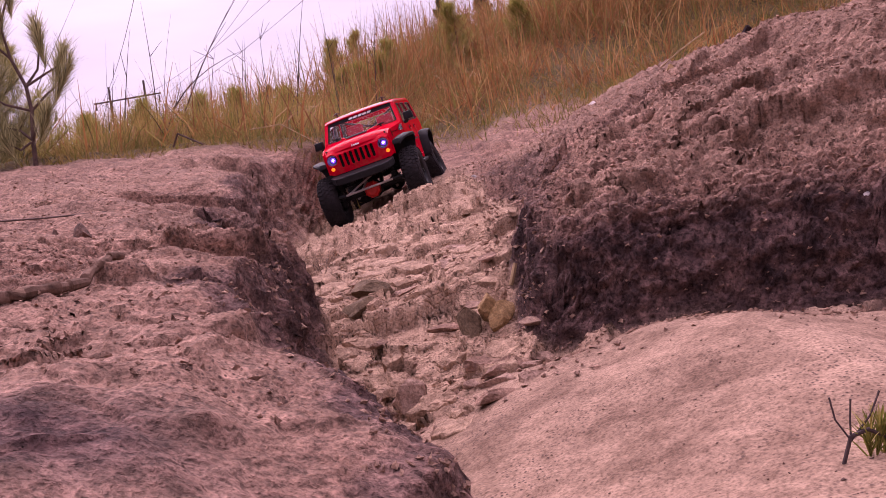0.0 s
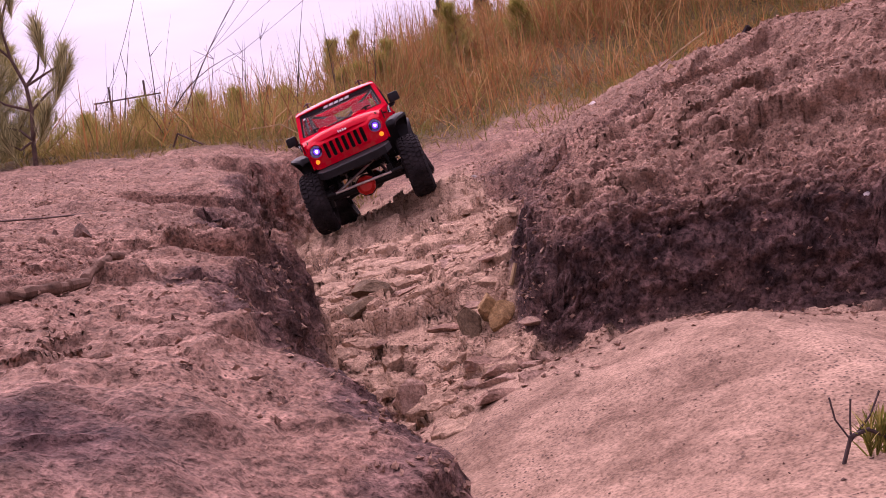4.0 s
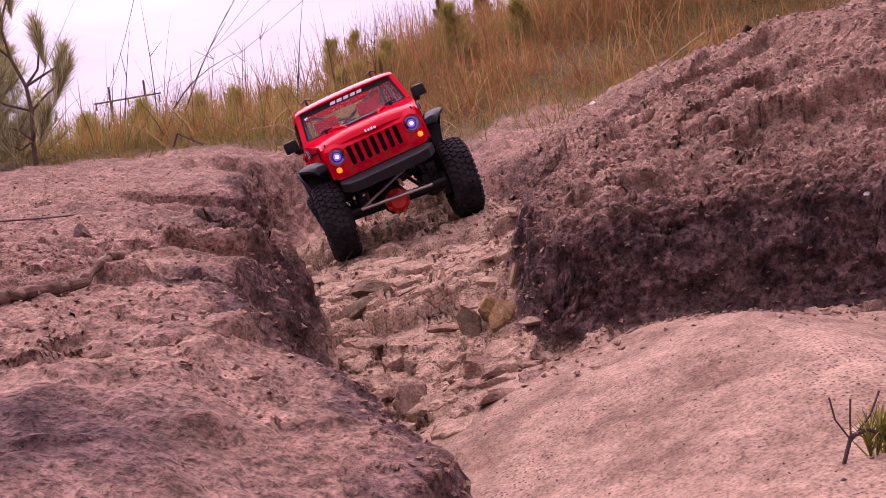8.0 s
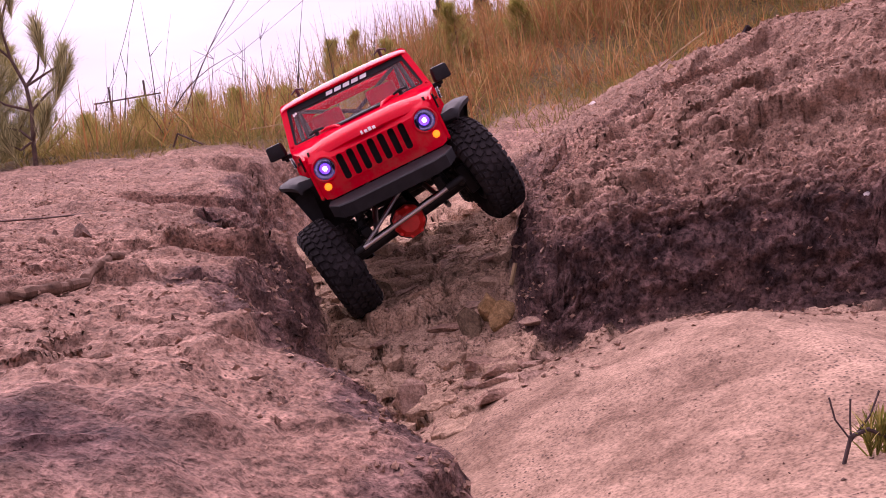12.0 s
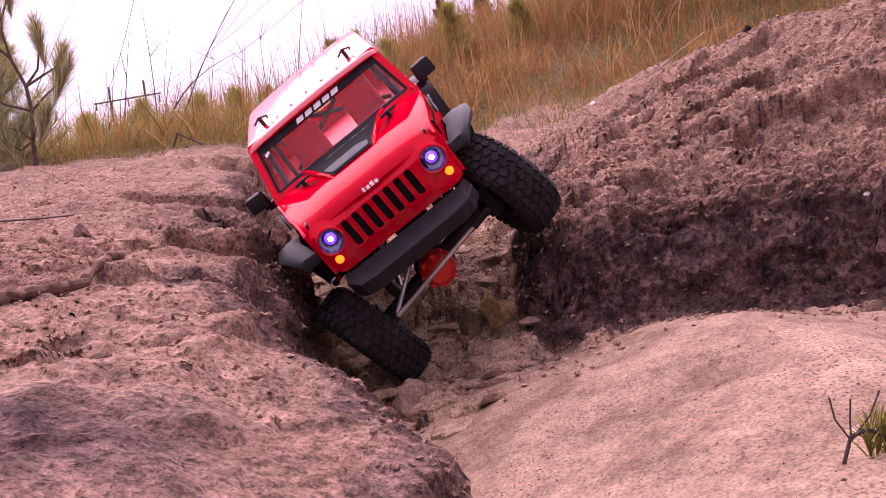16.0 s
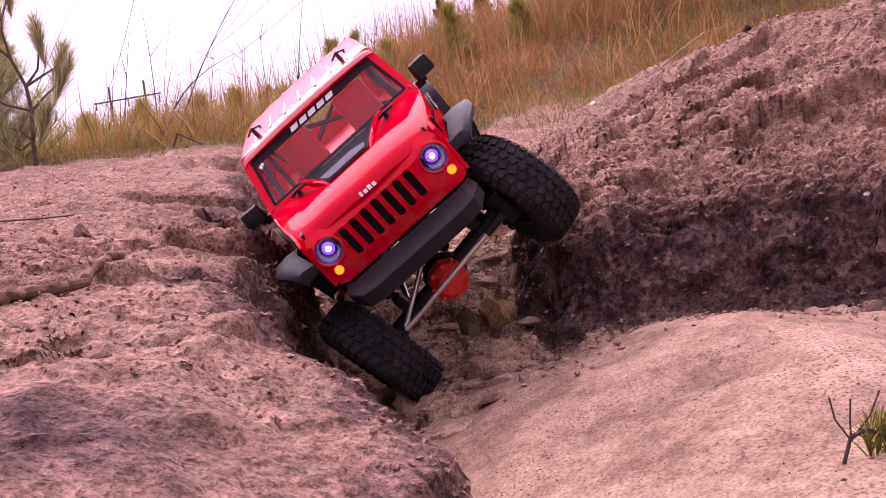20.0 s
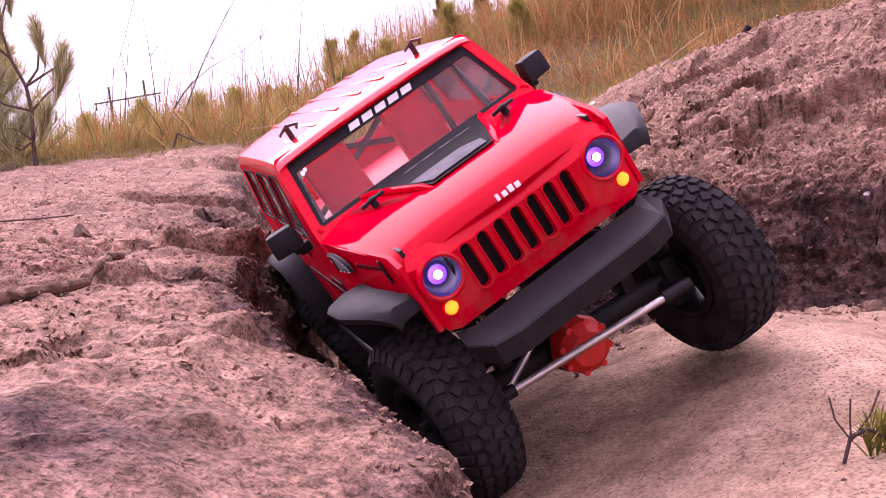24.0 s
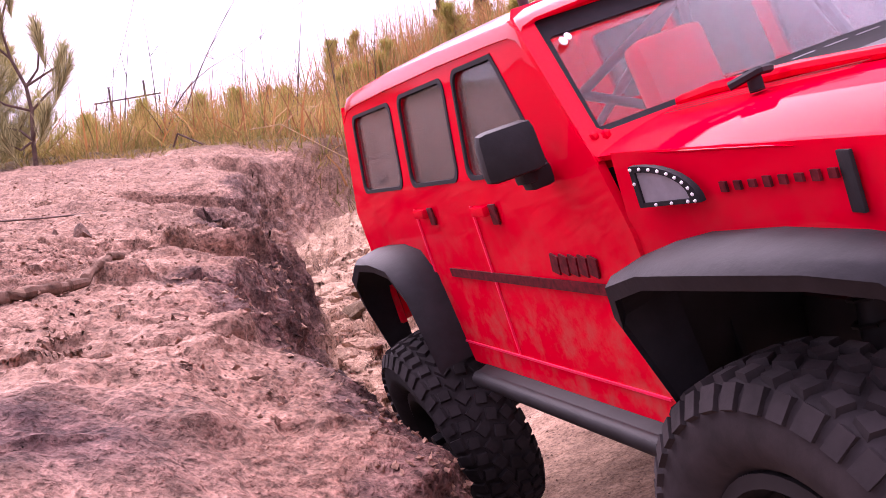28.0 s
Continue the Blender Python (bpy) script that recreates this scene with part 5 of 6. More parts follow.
def needle_tufts(tips, rng, length, count, width, material, spread_=0.75):
    """Needles in brushes round the given tips, each tip a place and a direction."""
    at = np.repeat(np.array([t[0] for t in tips]), count, 0)
    way = np.repeat(np.array([t[1] for t in tips]), count, 0)
    n = len(at)
    d = way + spread_ * rng.normal(0, 1, (n, 3))
    d /= np.linalg.norm(d, axis=1)[:, None]
    start = at - way * rng.uniform(0, 1.0, (n, 1)) * length * 0.9
    size = (length * rng.uniform(0.6, 1.1, n))[:, None]
    p = np.stack([start, start + d * size * 0.55, start + d * size - [0, 0, 1] * size * 0.06], 1)
    w = width * np.array([1.0, 0.9, 0.25])[None, :] * np.ones((n, 1))
    return strips("crown", p, w, material, 5)


def pine(x, y, tall, seed, needle=0.06, count=34, whorls=5, width=0.0016, material=None, lean=0.0, stout=0.014, bushy=1.0, name="pine_sapling", label="young pine sapling with tufts of long needles", bare=0.25):
    rng = np.random.default_rng(seed)
    tree = tagged(new(name), label, "tree", "pines behind the gully")
    z = height(x, y)
    tree.location = (x, y, z - 0.01)
    bm = bmesh.new()
    spine = [Vector((lean * tall * f + 0.02 * tall * math.sin(5 * f + seed), 0.015 * tall * math.cos(4 * f + seed), tall * f)) for f in np.linspace(0, 1, 7)]
    for i in range(6):
        add_tube(bm, spine[i], spine[i + 1], tall * stout * (1 - i / 6.6), tall * stout * (1 - (i + 1) / 6.6), n=7)
    trunk = part("trunk", bm, BARK, tree)
    tips = [(np.array(spine[-1]), np.array((0.05, 0, 1.0)))]
    for k in range(whorls):
        f = bare + (0.93 - bare) * k / max(1, whorls - 1)
        at = Vector((np.interp(f, np.linspace(0, 1, 7), [s.x for s in spine]), np.interp(f, np.linspace(0, 1, 7), [s.y for s in spine]), tall * f))
        for j in range(int(rng.integers(3, 6))):
            a = rng.uniform(0, 2 * math.pi)
            reach = bushy * tall * (0.42 * (1 - f) + 0.10) * rng.uniform(0.7, 1.15)
            out = Vector((math.cos(a), math.sin(a), rng.uniform(0.25, 0.7))).normalized()
            mid = at + out * reach * 0.55
            end = at + out * reach + Vector((0, 0, reach * 0.25))
            bm = bmesh.new()
            add_tube(bm, at, mid, tall * stout * 0.4, tall * stout * 0.3, n=5)
            add_tube(bm, mid, end, tall * stout * 0.3, tall * stout * 0.16, n=5)
            part("limb", bm, BARK, tree)
            for q, wgt in ((mid, 0.7), (at + (end - at) * 0.78, 0.9), (end, 1.0)):
                d = (end - mid).normalized()
                tips.append((np.array(q), np.array(d)))
    me = needle_tufts(tips, rng, needle, count, width, material or NEEDLES)
    crown = new("crown", me)
    crown.parent = tree
    return tree


def power_pole():
    frame_ = tagged(new("power_pole"), "wooden two-legged power pole with one long cross-arm", "power pole")
    for x, top in ((-29.65, 15.0), (-26.25, 15.2)):
        bm = bmesh.new()
        add_tube(bm, (x, 95.8, -0.6), (x, 95.8, top), 0.14, 0.10, n=10)
        part("pole", bm, POLE, frame_)
    bm = bmesh.new()
    add_box(bm, (6.5, 0.14, 0.14), (-27.95, 95.6, 13.66), (0, -1.7, 0), bevel=0.03)
    part("cross_arm", bm, POLE, frame_)
    for x in (-31.0, -27.9, -24.9):
        bm = bmesh.new()
        add_tube(bm, (x, 95.6, 12.9), (x, 95.6, 13.6), 0.07, n=8)
        part("insulator", bm, POLE, frame_)
    for a, b in (((-31.0, 95.6, 13.0), (-13.3, 50.9, 13.5)), ((-24.9, 95.6, 13.2), (-5.2, 50.9, 14.6)), ((-27.9, 95.6, 13.1), (-1.7, 50.9, 15.1)), ((-27.0, 97.0, 12.0), (1.2, 50.9, 15.5))):
        bm = bmesh.new()
        a, b = Vector(a), Vector(b)
        pts = [a + (b - a) * f - Vector((0, 0, 1.0 * 4 * f * (1 - f))) for f in np.linspace(0, 1, 9)]
        add_path(bm, pts, 0.016, 4)
        line = part("power_line", bm, POLE, None)
        tagged(line, "thin sagging overhead power line", "power line", "power lines")


def tall_weed(x, y, tall, sway, bend, thick, twigs, seed):
    """One dead stem: sway is the reach of its tip, bend how much it arches over."""
    rng = np.random.default_rng(seed)
    z = height(x, y)
    f = np.linspace(0, 1, 9)
    pts = [Vector((x + sway * (t ** (1 + bend)), y + 0.03 * math.sin(3 * t + seed), z - 0.01 + tall * (t - 0.25 * bend * t ** 3))) for t in f]
    bm = bmesh.new()
    add_bent(bm, pts, [thick * (1 - i / 9) for i in range(9)], 5)
    weed = tagged(new("weed_stem"), "tall leafless dark weed stem", "weed", "tall weeds")
    part("stem", bm, STEM, weed)
    for k in range(twigs):
        i = int(rng.integers(3, 8))
        d = Vector((rng.uniform(-1, 1), rng.uniform(-0.5, 0.5), rng.uniform(0.5, 1.2))).normalized() * tall * rng.uniform(0.10, 0.24)
        bm = bmesh.new()
        add_tube(bm, pts[i], pts[i] + d, thick * 0.45, thick * 0.2, n=4)
        part("twig", bm, STEM, weed)


grass_fields()
def brush_pine():
    """The near young pine: a thin bent stem and a few limbs, each ending in a long brush of needles."""
    rng = np.random.default_rng(19)
    tree = tagged(new("pine_sapling"), "spindly young pine with long pale-green needle brushes", "tree", "pines behind the gully")
    base_x, y = -0.930, 2.36
    z = height(base_x, y) - 0.02
    tree.location = (base_x, y, z)
    stem = [Vector(p) for p in ((0, 0, 0), (0.004, 0, 0.08), (0.012, 0, 0.15), (0.004, 0.01, 0.21), (-0.022, 0.01, 0.28), (-0.034, 0.01, 0.36), (-0.030, 0, 0.44))]
    bm = bmesh.new()
    add_bent(bm, stem, [0.0062, 0.0056, 0.005, 0.0044, 0.0036, 0.003, 0.002], 8)
    part("trunk", bm, BARK, tree)
    limbs = [(2, [(0.055, 0.0, 0.185), (0.095, -0.01, 0.205), (0.120, -0.01, 0.245)]), (3, [(0.030, 0.03, 0.25), (0.044, 0.03, 0.31), (0.040, 0.03, 0.36)]), (2, [(-0.040, -0.02, 0.17), (-0.075, -0.02, 0.20), (-0.10, -0.02, 0.25)]),
             (4, [(-0.055, 0.0, 0.32), (-0.085, 0.0, 0.35), (-0.10, 0.0, 0.41)]), (1, [(-0.03, 0.02, 0.11), (-0.06, 0.02, 0.12), (-0.09, 0.02, 0.15)]), (1, [(0.03, -0.03, 0.11), (0.05, -0.03, 0.12), (0.062, -0.03, 0.145)]),
             (5, [(-0.012, 0.0, 0.40), (0.004, 0.0, 0.43), (0.010, 0.0, 0.48)]), (3, [(0.05, 0.02, 0.235), (0.085, 0.02, 0.25), (0.105, 0.02, 0.29)]), (1, [(-0.02, -0.02, 0.06), (-0.05, -0.02, 0.08), (-0.07, -0.02, 0.12)])]
    tips = []
    for k, pts in limbs:
        line = [stem[k]] + [Vector(p) for p in pts]
        bm = bmesh.new()
        add_bent(bm, line, [0.0034, 0.0028, 0.0022, 0.0014], 6)
        part("limb", bm, BARK, tree)
        for f in np.linspace(0.0, 1.0, 6):
            p = line[2] + (line[3] - line[2]) * f
            tips.append((np.array(p), np.array((line[3] - line[2]).normalized() + Vector((0, 0, 0.25)))))
    for f in np.linspace(0, 1, 5):
        tips.append((np.array(stem[5] + (stem[6] - stem[5]) * f), np.array((0, 0, 1.0))))
    crown = new("crown", needle_tufts(tips, rng, 0.058, 75, 0.0016, PALE_NEEDLES, 0.46))
    crown.parent = tree


brush_pine()
pine(-1.06, 2.44, 0.40, 5, 0.060, 80, 8, 0.0015, PALE_NEEDLES, bare=0.08, stout=0.008, bushy=0.7, label="bushy young pine with long pale needles")
pine(-1.06, 2.62, 0.30, 6, 0.050, 60, 5, 0.0015, SAPLING_NEEDLES, bare=0.05, stout=0.008, bushy=0.8, label="low olive-green pine sapling")
for x, y, tall, seed in ((-0.14, 4.8, 0.22, 27), (0.49, 4.6, 0.20, 28), (1.09, 4.6, 0.30, 29), (1.62, 4.8, 0.45, 30), (1.80, 4.7, 0.4, 33), (1.45, 4.9, 0.36, 34), (-0.45, 5.6, 0.30, 31), (-0.34, 5.8, 0.30, 32),
                         (-0.95, 3.4, 0.19, 22), (-1.07, 3.2, 0.14, 21), (-0.78, 3.5, 0.20, 23), (-0.72, 3.9, 0.20, 24), (-0.55, 4.1, 0.17, 25), (-0.24, 4.3, 0.19, 26), (-0.17, 4.5, 0.20, 35), (-0.33, 4.4, 0.17, 36), (0.20, 4.8, 0.30, 37), (0.75, 4.9, 0.34, 38)):
    pine(x, y, tall, seed, 0.055, 85, 6, 0.0016, SAPLING_NEEDLES, bare=0.05, bushy=0.9)
for x, y, tall, seed in ((-1.23, 8.0, 0.86, 41), (0.27, 9.0, 0.88, 42), (0.69, 9.5, 0.87, 43), (0.48, 9.0, 0.66, 45)):
    pine(x, y, tall, seed, 0.045, 70, 8, 0.005, FAR_NEEDLES, name="pine_tree", label="small dark pine on the skyline", bare=0.60, bushy=0.55, stout=0.010)
power_pole()
for x, y, tall, sway, bend, thick, twigs, seed in ((-0.775, 3.0, 0.36, 0.27, 0.9, 0.0036, 3, 61), (-0.76, 3.05, 0.50, 0.25, 0.3, 0.0030, 2, 62), (-0.83, 3.1, 0.50, 0.01, 0.2, 0.0026, 1, 63),
                                                   (-0.93, 3.0, 0.38, 0.10, 0.1, 0.0026, 1, 64), (-0.42, 3.2, 0.50, 0.10, 0.1, 0.0030, 2, 65), (-0.50, 3.3, 0.42, 0.0, 0.2, 0.0026, 2, 66),
                                                   (-0.56, 3.2, 0.38, 0.02, 0.2, 0.0026, 1, 67), (-1.15, 2.8, 0.46, 0.22, 0.2, 0.0022, 0, 68), (-0.30, 3.6, 0.50, -0.02, 0.2, 0.0028, 2, 69), (-0.18, 3.8, 0.45, 0.05, 0.3, 0.0028, 3, 70),
                                                   (-0.98, 3.1, 0.30, 0.06, 0.2, 0.0024, 2, 71), (-0.66, 3.1, 0.33, 0.05, 0.3, 0.0024, 2, 72), (-0.61, 3.4, 0.40, 0.03, 0.2, 0.0026, 2, 73), (-0.70, 3.2, 0.28, -0.03, 0.3, 0.0024, 1, 74)):
    tall_weed(x, y, tall, sway, bend, thick, twigs, seed)


# ---- stones, clods, roots and sprouts in the gully ----
def rock_material(name, dark_, light_, rough=0.92):
    m = mat(name, light_, rough, spec=0.2)
    v = coords(m)
    f = noisy(m, v, 70, 8, 0.7)
    c = ramp(m, f, [(0.32, dark_), (0.62, light_)])
    base(m, mixed(m, 0.8, c, ramp(m, noisy(m, v, 400, 3), [(0.35, (0.6, 0.58, 0.56)), (0.65, (1.2, 1.18, 1.15))]), "MULTIPLY"))
    bump(m, f, 0.9, 0.008)
    return m


CLAY_CLOD = rock_material("clay_clod", (0.07, 0.042, 0.034), (0.24, 0.145, 0.110))
PALE_CLOD = rock_material("pale_clod", (0.24, 0.145, 0.105), (0.46, 0.30, 0.22))
BANK_CRUMB = rock_material("bank_crumb", (0.17, 0.098, 0.070), (0.42, 0.255, 0.180))
OCHRE = rock_material("ochre_sandstone", (0.20, 0.115, 0.045), (0.44, 0.27, 0.125))
OLIVE = rock_material("olive_brown_clod", (0.10, 0.065, 0.040), (0.23, 0.155, 0.095))
QUARTZ = rock_material("white_stone", (0.42, 0.37, 0.34), (0.78, 0.73, 0.70))
BLACK_STONE = rock_material("charred_wood", (0.012, 0.008, 0.012), (0.06, 0.035, 0.035))


def stone(x, y, size, material, seed, name="stone", label="", squash=0.6, turn=0.0, sink=0.35, lift=0.0, sub=3, facets=5, category="stone", group=""):
    """A rough lump: a ball cut by random planes and worn by noise."""
    rng = np.random.default_rng(seed)
    bm = bmesh.new()
    bmesh.ops.create_icosphere(bm, subdivisions=sub, radius=1.0)
    cuts = [(Vector(rng.normal(0, 1, 3)).normalized(), rng.uniform(0.34, 0.66)) for _ in range(facets + 6)]
    for v in bm.verts:
        p = v.co.copy()
        for n, d in cuts:
            over = p.dot(n) - d
            if over > 0:
                p -= n * over * 0.97
        p *= 1 + 0.10 * noise.fractal(p * 2.3 + Vector((seed, 0, 0)), 0.7, 2.0, 4)
        v.co = Vector((p.x * size[0], p.y * size[1], p.z * size[2])) if not isinstance(size, float) else Vector((p.x * size, p.y * size * 0.9, p.z * size * squash))
    ob = part(name, bm, material, None, smooth=False)
    tall = size[2] if not isinstance(size, float) else size * squash
    ob.matrix_basis = pose(x, y, height(x, y) + tall * (1 - 2 * sink) * 0.5 + lift, rng.uniform(-12, 12), rng.uniform(-12, 12), turn)
    return tagged(ob, label or "rough brown stone half sunk in clay", category, group)


for k, (x, y, size, material, label) in enumerate((
        (-0.096, 1.095, (0.030, 0.020, 0.024), OLIVE, "olive-brown clod wedged in the cracked bed"),
        (0.014, 0.928, (0.020, 0.016, 0.026), OLIVE, "dark brown clod standing on edge"),
        (0.050, 1.000, (0.026, 0.020, 0.022), OCHRE, "ochre sandstone lump in the gully bed"),
        (0.505, 2.010, (0.022, 0.018, 0.030), OCHRE, "ochre stone on the bank's crest"),
        (0.562, 1.700, (0.018, 0.014, 0.018), BLACK_STONE, "charred black stub on the bank"),
        (0.417, 2.510, (0.024, 0.015, 0.014), QUARTZ, "whitish block at the grass edge"),
        (0.478, 2.310, (0.018, 0.012, 0.010), QUARTZ, "pale flat stone on the bank"),
        (0.276, 2.610, (0.020, 0.014, 0.012), PALE_CLOD, "pale pebble beside the track"),
        (0.303, 2.560, (0.014, 0.012, 0.012), QUARTZ, "white pebble beside the track"),
        (0.092, 2.210, (0.012, 0.010, 0.008), QUARTZ, "small white pebble on the clay"),
        (0.060, 2.150, (0.009, 0.008, 0.006), QUARTZ, "small white pebble on the clay"),
        (0.63, 1.28, (0.026, 0.016, 0.012), OCHRE, "yellowish stone on the bank"),
        (0.375, 0.868, (0.006, 0.004, 0.005), QUARTZ, "small white pebble in the dark bank face"),
        (-0.062, 0.600, (0.018, 0.016, 0.016), CLAY_CLOD, "dark crumbling clod on the bank's flank"),
        (-0.356, 1.000, (0.014, 0.010, 0.016), CLAY_CLOD, "small dark clod standing on the worn bank"),
        (-0.385, 1.000, (0.010, 0.008, 0.012), CLAY_CLOD, "small dark clod standing on the worn bank"),
        (0.036, 0.868, (0.030, 0.018, 0.009), BANK_CRUMB, "flat dark flake at the gully's mouth"),
        (0.020, 0.905, (0.024, 0.016, 0.010), BANK_CRUMB, "flat dark flake at the gully's mouth"),
        (-0.085, 1.150, (0.036, 0.024, 0.026), OLIVE, "large olive-brown block in the cracked bed"),
        (0.040, 1.010, (0.030, 0.022, 0.030), OCHRE, "ochre sandstone block against the bank"),
        (0.016, 1.000, (0.022, 0.018, 0.030), OLIVE, "dark brown clod standing on edge"),
        (-0.050, 0.880, (0.034, 0.022, 0.024), PALE_CLOD, "pale clay block in the gully bed"))):
    stone(x, y, size, material, 200 + k, "clay_clod" if material in (CLAY_CLOD, OLIVE, PALE_CLOD) else "stone", label, turn=23 * k, category="clod" if material in (CLAY_CLOD, OLIVE, PALE_CLOD) else "stone")

BED_CLAY = rock_material("bed_clay", (0.24, 0.150, 0.100), (0.52, 0.345, 0.232))


def slab(x, y, r, thick, seed, turn):
    """An uneven plate of dried clay, lying on the bed and a little tilted."""
    rng = np.random.default_rng(seed)
    bm = bmesh.new()
    n = int(rng.integers(5, 8))
    ang = np.sort(np.linspace(0, 2 * np.pi, n, endpoint=False) + rng.uniform(-0.35, 0.35, n))
    rad = r * rng.uniform(0.72, 1.15, n)
    outline = []
    for k in range(n):
        p, q = [np.array((math.cos(ang[i]) * rad[i], 0.72 * math.sin(ang[i]) * rad[i])) for i in (k, (k + 1) % n)]
        for f in (0.0, 0.3, 0.65):
            outline.append(p + (q - p) * f + rng.normal(0, 0.05 * r, 2) * (f > 0))
    rings = []
    for inset, z in ((1.06, -thick), (1.0, -0.15 * thick), (0.94, 0.0), (0.55, 0.06 * thick), (0.0, 0.10 * thick)):
        rings.append([Vector((px * inset, py * inset, z + 0.10 * thick * rng.normal() * (inset < 1.05))) for px, py in outline] if inset else None)
    add_loft(bm, rings[:-1], cap=False, ring=True)
    bm.verts.ensure_lookup_table()
    m = len(outline)
    bm.faces.new(bm.verts[3 * m:4 * m])
    bmesh.ops.triangulate(bm, faces=[f for f in bm.faces if len(f.verts) > 4])
    ob = part("clay_plate", bm, BED_CLAY, None, smooth=False)
    up = (slope(x, y, 6) + Vector((rng.normal(0, 0.10), rng.normal(0, 0.10), 0.2))).normalized()
    ob.matrix_basis = Matrix.Translation((x, y, height(x, y) + 0.30 * thick)) @ up.to_track_quat("Z", "Y").to_matrix().to_4x4() @ pose(0, 0, 0, 0, 0, turn)
    return tagged(ob, "flat cracked plate of dried pinkish clay in the gully bed", "clay plate", "clay plates in the gully bed")


def lay_slabs():
    rng = np.random.default_rng(404)
    y = 0.74
    while y < 1.62:
        gap = 0.036 + 0.016 * (y > 1.2)
        x0 = float(np.interp(y, [p[1] for p in LEFT_RIM], [p[0] for p in LEFT_RIM])) + 0.035
        x1 = float(np.interp(y, [0.74, 0.82, 0.90, 1.0, 1.12, 1.3, 1.6], [-0.01, 0.03, 0.07, 0.065, 0.075, 0.10, 0.10]))
        x = x0 + rng.uniform(0, 0.02)
        while x < x1:
            if rng.uniform() < 0.80:
                r = rng.uniform(0.013, 0.027) * (1 + 0.3 * (y > 1.2))
                slab(x, y + rng.uniform(-0.012, 0.012), r, rng.uniform(0.006, 0.012), int(rng.integers(1, 99999)), rng.uniform(-35, 35))
            x += rng.uniform(0.034, 0.052)
        y += gap


lay_slabs()

# loose flakes of crust at the gully's mouth
for k, (x, y, a, b, c, turn) in enumerate(((0.032, 0.792, 0.032, 0.018, 0.007, 20), (0.058, 0.806, 0.026, 0.013, 0.006, 35), (0.028, 0.846, 0.022, 0.014, 0.007, -15), (0.062, 0.872, 0.026, 0.015, 0.006, 10),
                                           (0.040, 0.900, 0.020, 0.012, 0.006, 40), (0.082, 0.900, 0.024, 0.014, 0.005, -20), (0.010, 0.870, 0.018, 0.012, 0.006, 60), (0.075, 0.940, 0.020, 0.014, 0.006, 5),
                                           (-0.010, 1.03, 0.024, 0.015, 0.006, 30), (0.03, 1.06, 0.028, 0.016, 0.006, -30), (-0.055, 1.14, 0.026, 0.014, 0.005, 12), (0.00, 1.17, 0.022, 0.016, 0.006, 70),
                                           (0.052, 1.13, 0.020, 0.013, 0.006, -50), (-0.03, 1.24, 0.030, 0.016, 0.006, 25), (0.02, 1.28, 0.024, 0.014, 0.006, -8), (-0.075, 1.05, 0.022, 0.014, 0.006, 44))):
    stone(x, y, (a, b, c), PALE_CLOD if k % 4 else BANK_CRUMB, 300 + k, "clay_flake", "flat curled flake of dried clay", turn=turn, sink=0.35, facets=3, category="clay flake", group="flakes in the gully bed")

# crumbs and pebbles strewn over the clay
def strewn(name, label, count, seed, where, size0, size1, material):
    rng = np.random.default_rng(seed)
    co, faces = [], []
    made = 0
    while made < count:
        x, y, ok = where(rng)
        if not ok:
            continue
        made += 1
        s = rng.uniform(size0, size1) * rng.uniform(0.6, 1.0)
        i, j, _, _ = cell(x, y)
        gx_, gy_, z = GRID_CO[j, i]
        x, y = gx_, gy_
        pts = rng.normal(0, 1, (6, 3)) * 0.38 + np.array([(1, 0, 0), (-1, 0, 0), (0, 1, 0), (0, -1, 0), (0, 0, 0.6), (0, 0, -0.6)])
        i = len(co)
        co.extend((pts * s + [x, y, z + s * 0.3]).tolist())
        faces.extend([(i + a, i + b, i + c) for a, b, c in ((0, 2, 4), (2, 1, 4), (1, 3, 4), (3, 0, 4), (2, 0, 5), (1, 2, 5), (3, 1, 5), (0, 3, 5))])
    me = bpy.data.meshes.new(name)
    me.from_pydata(co, [], faces)
    me.materials.append(material)
    return tagged(new(name, me), label, "crumbs", kind="stuff")


def on_bank(rng):
    y = rng.uniform(0.80, 2.5)
    x = rng.uniform(0.05, 0.30 + 0.30 * y)
    return x, y, True


def on_left(rng):
    y = rng.uniform(0.45, 2.3)
    return rng.uniform(-0.12 - 0.42 * y * 0.9, -0.03 - 0.12 * min(y, 1.2)), y, True


def on_sand(rng):
    y = rng.uniform(0.40, 0.88)
    return rng.uniform(-0.02, 0.47 * y), y, True


def at_foot(rng):
    x = rng.uniform(0.10, 0.44)
    return x, 0.845 + rng.normal(0, 0.04) - 0.06 * x - 0.03, True


def in_bed(rng):
    y = rng.uniform(0.75, 2.2)
    return rng.uniform(-0.17, 0.10), y, True


def on_rim(rng):
    y = rng.uniform(0.42, 1.30)
    return float(np.interp(y, [p[1] for p in LEFT_RIM], [p[0] for p in LEFT_RIM])) + rng.normal(-0.008, 0.016), y, True


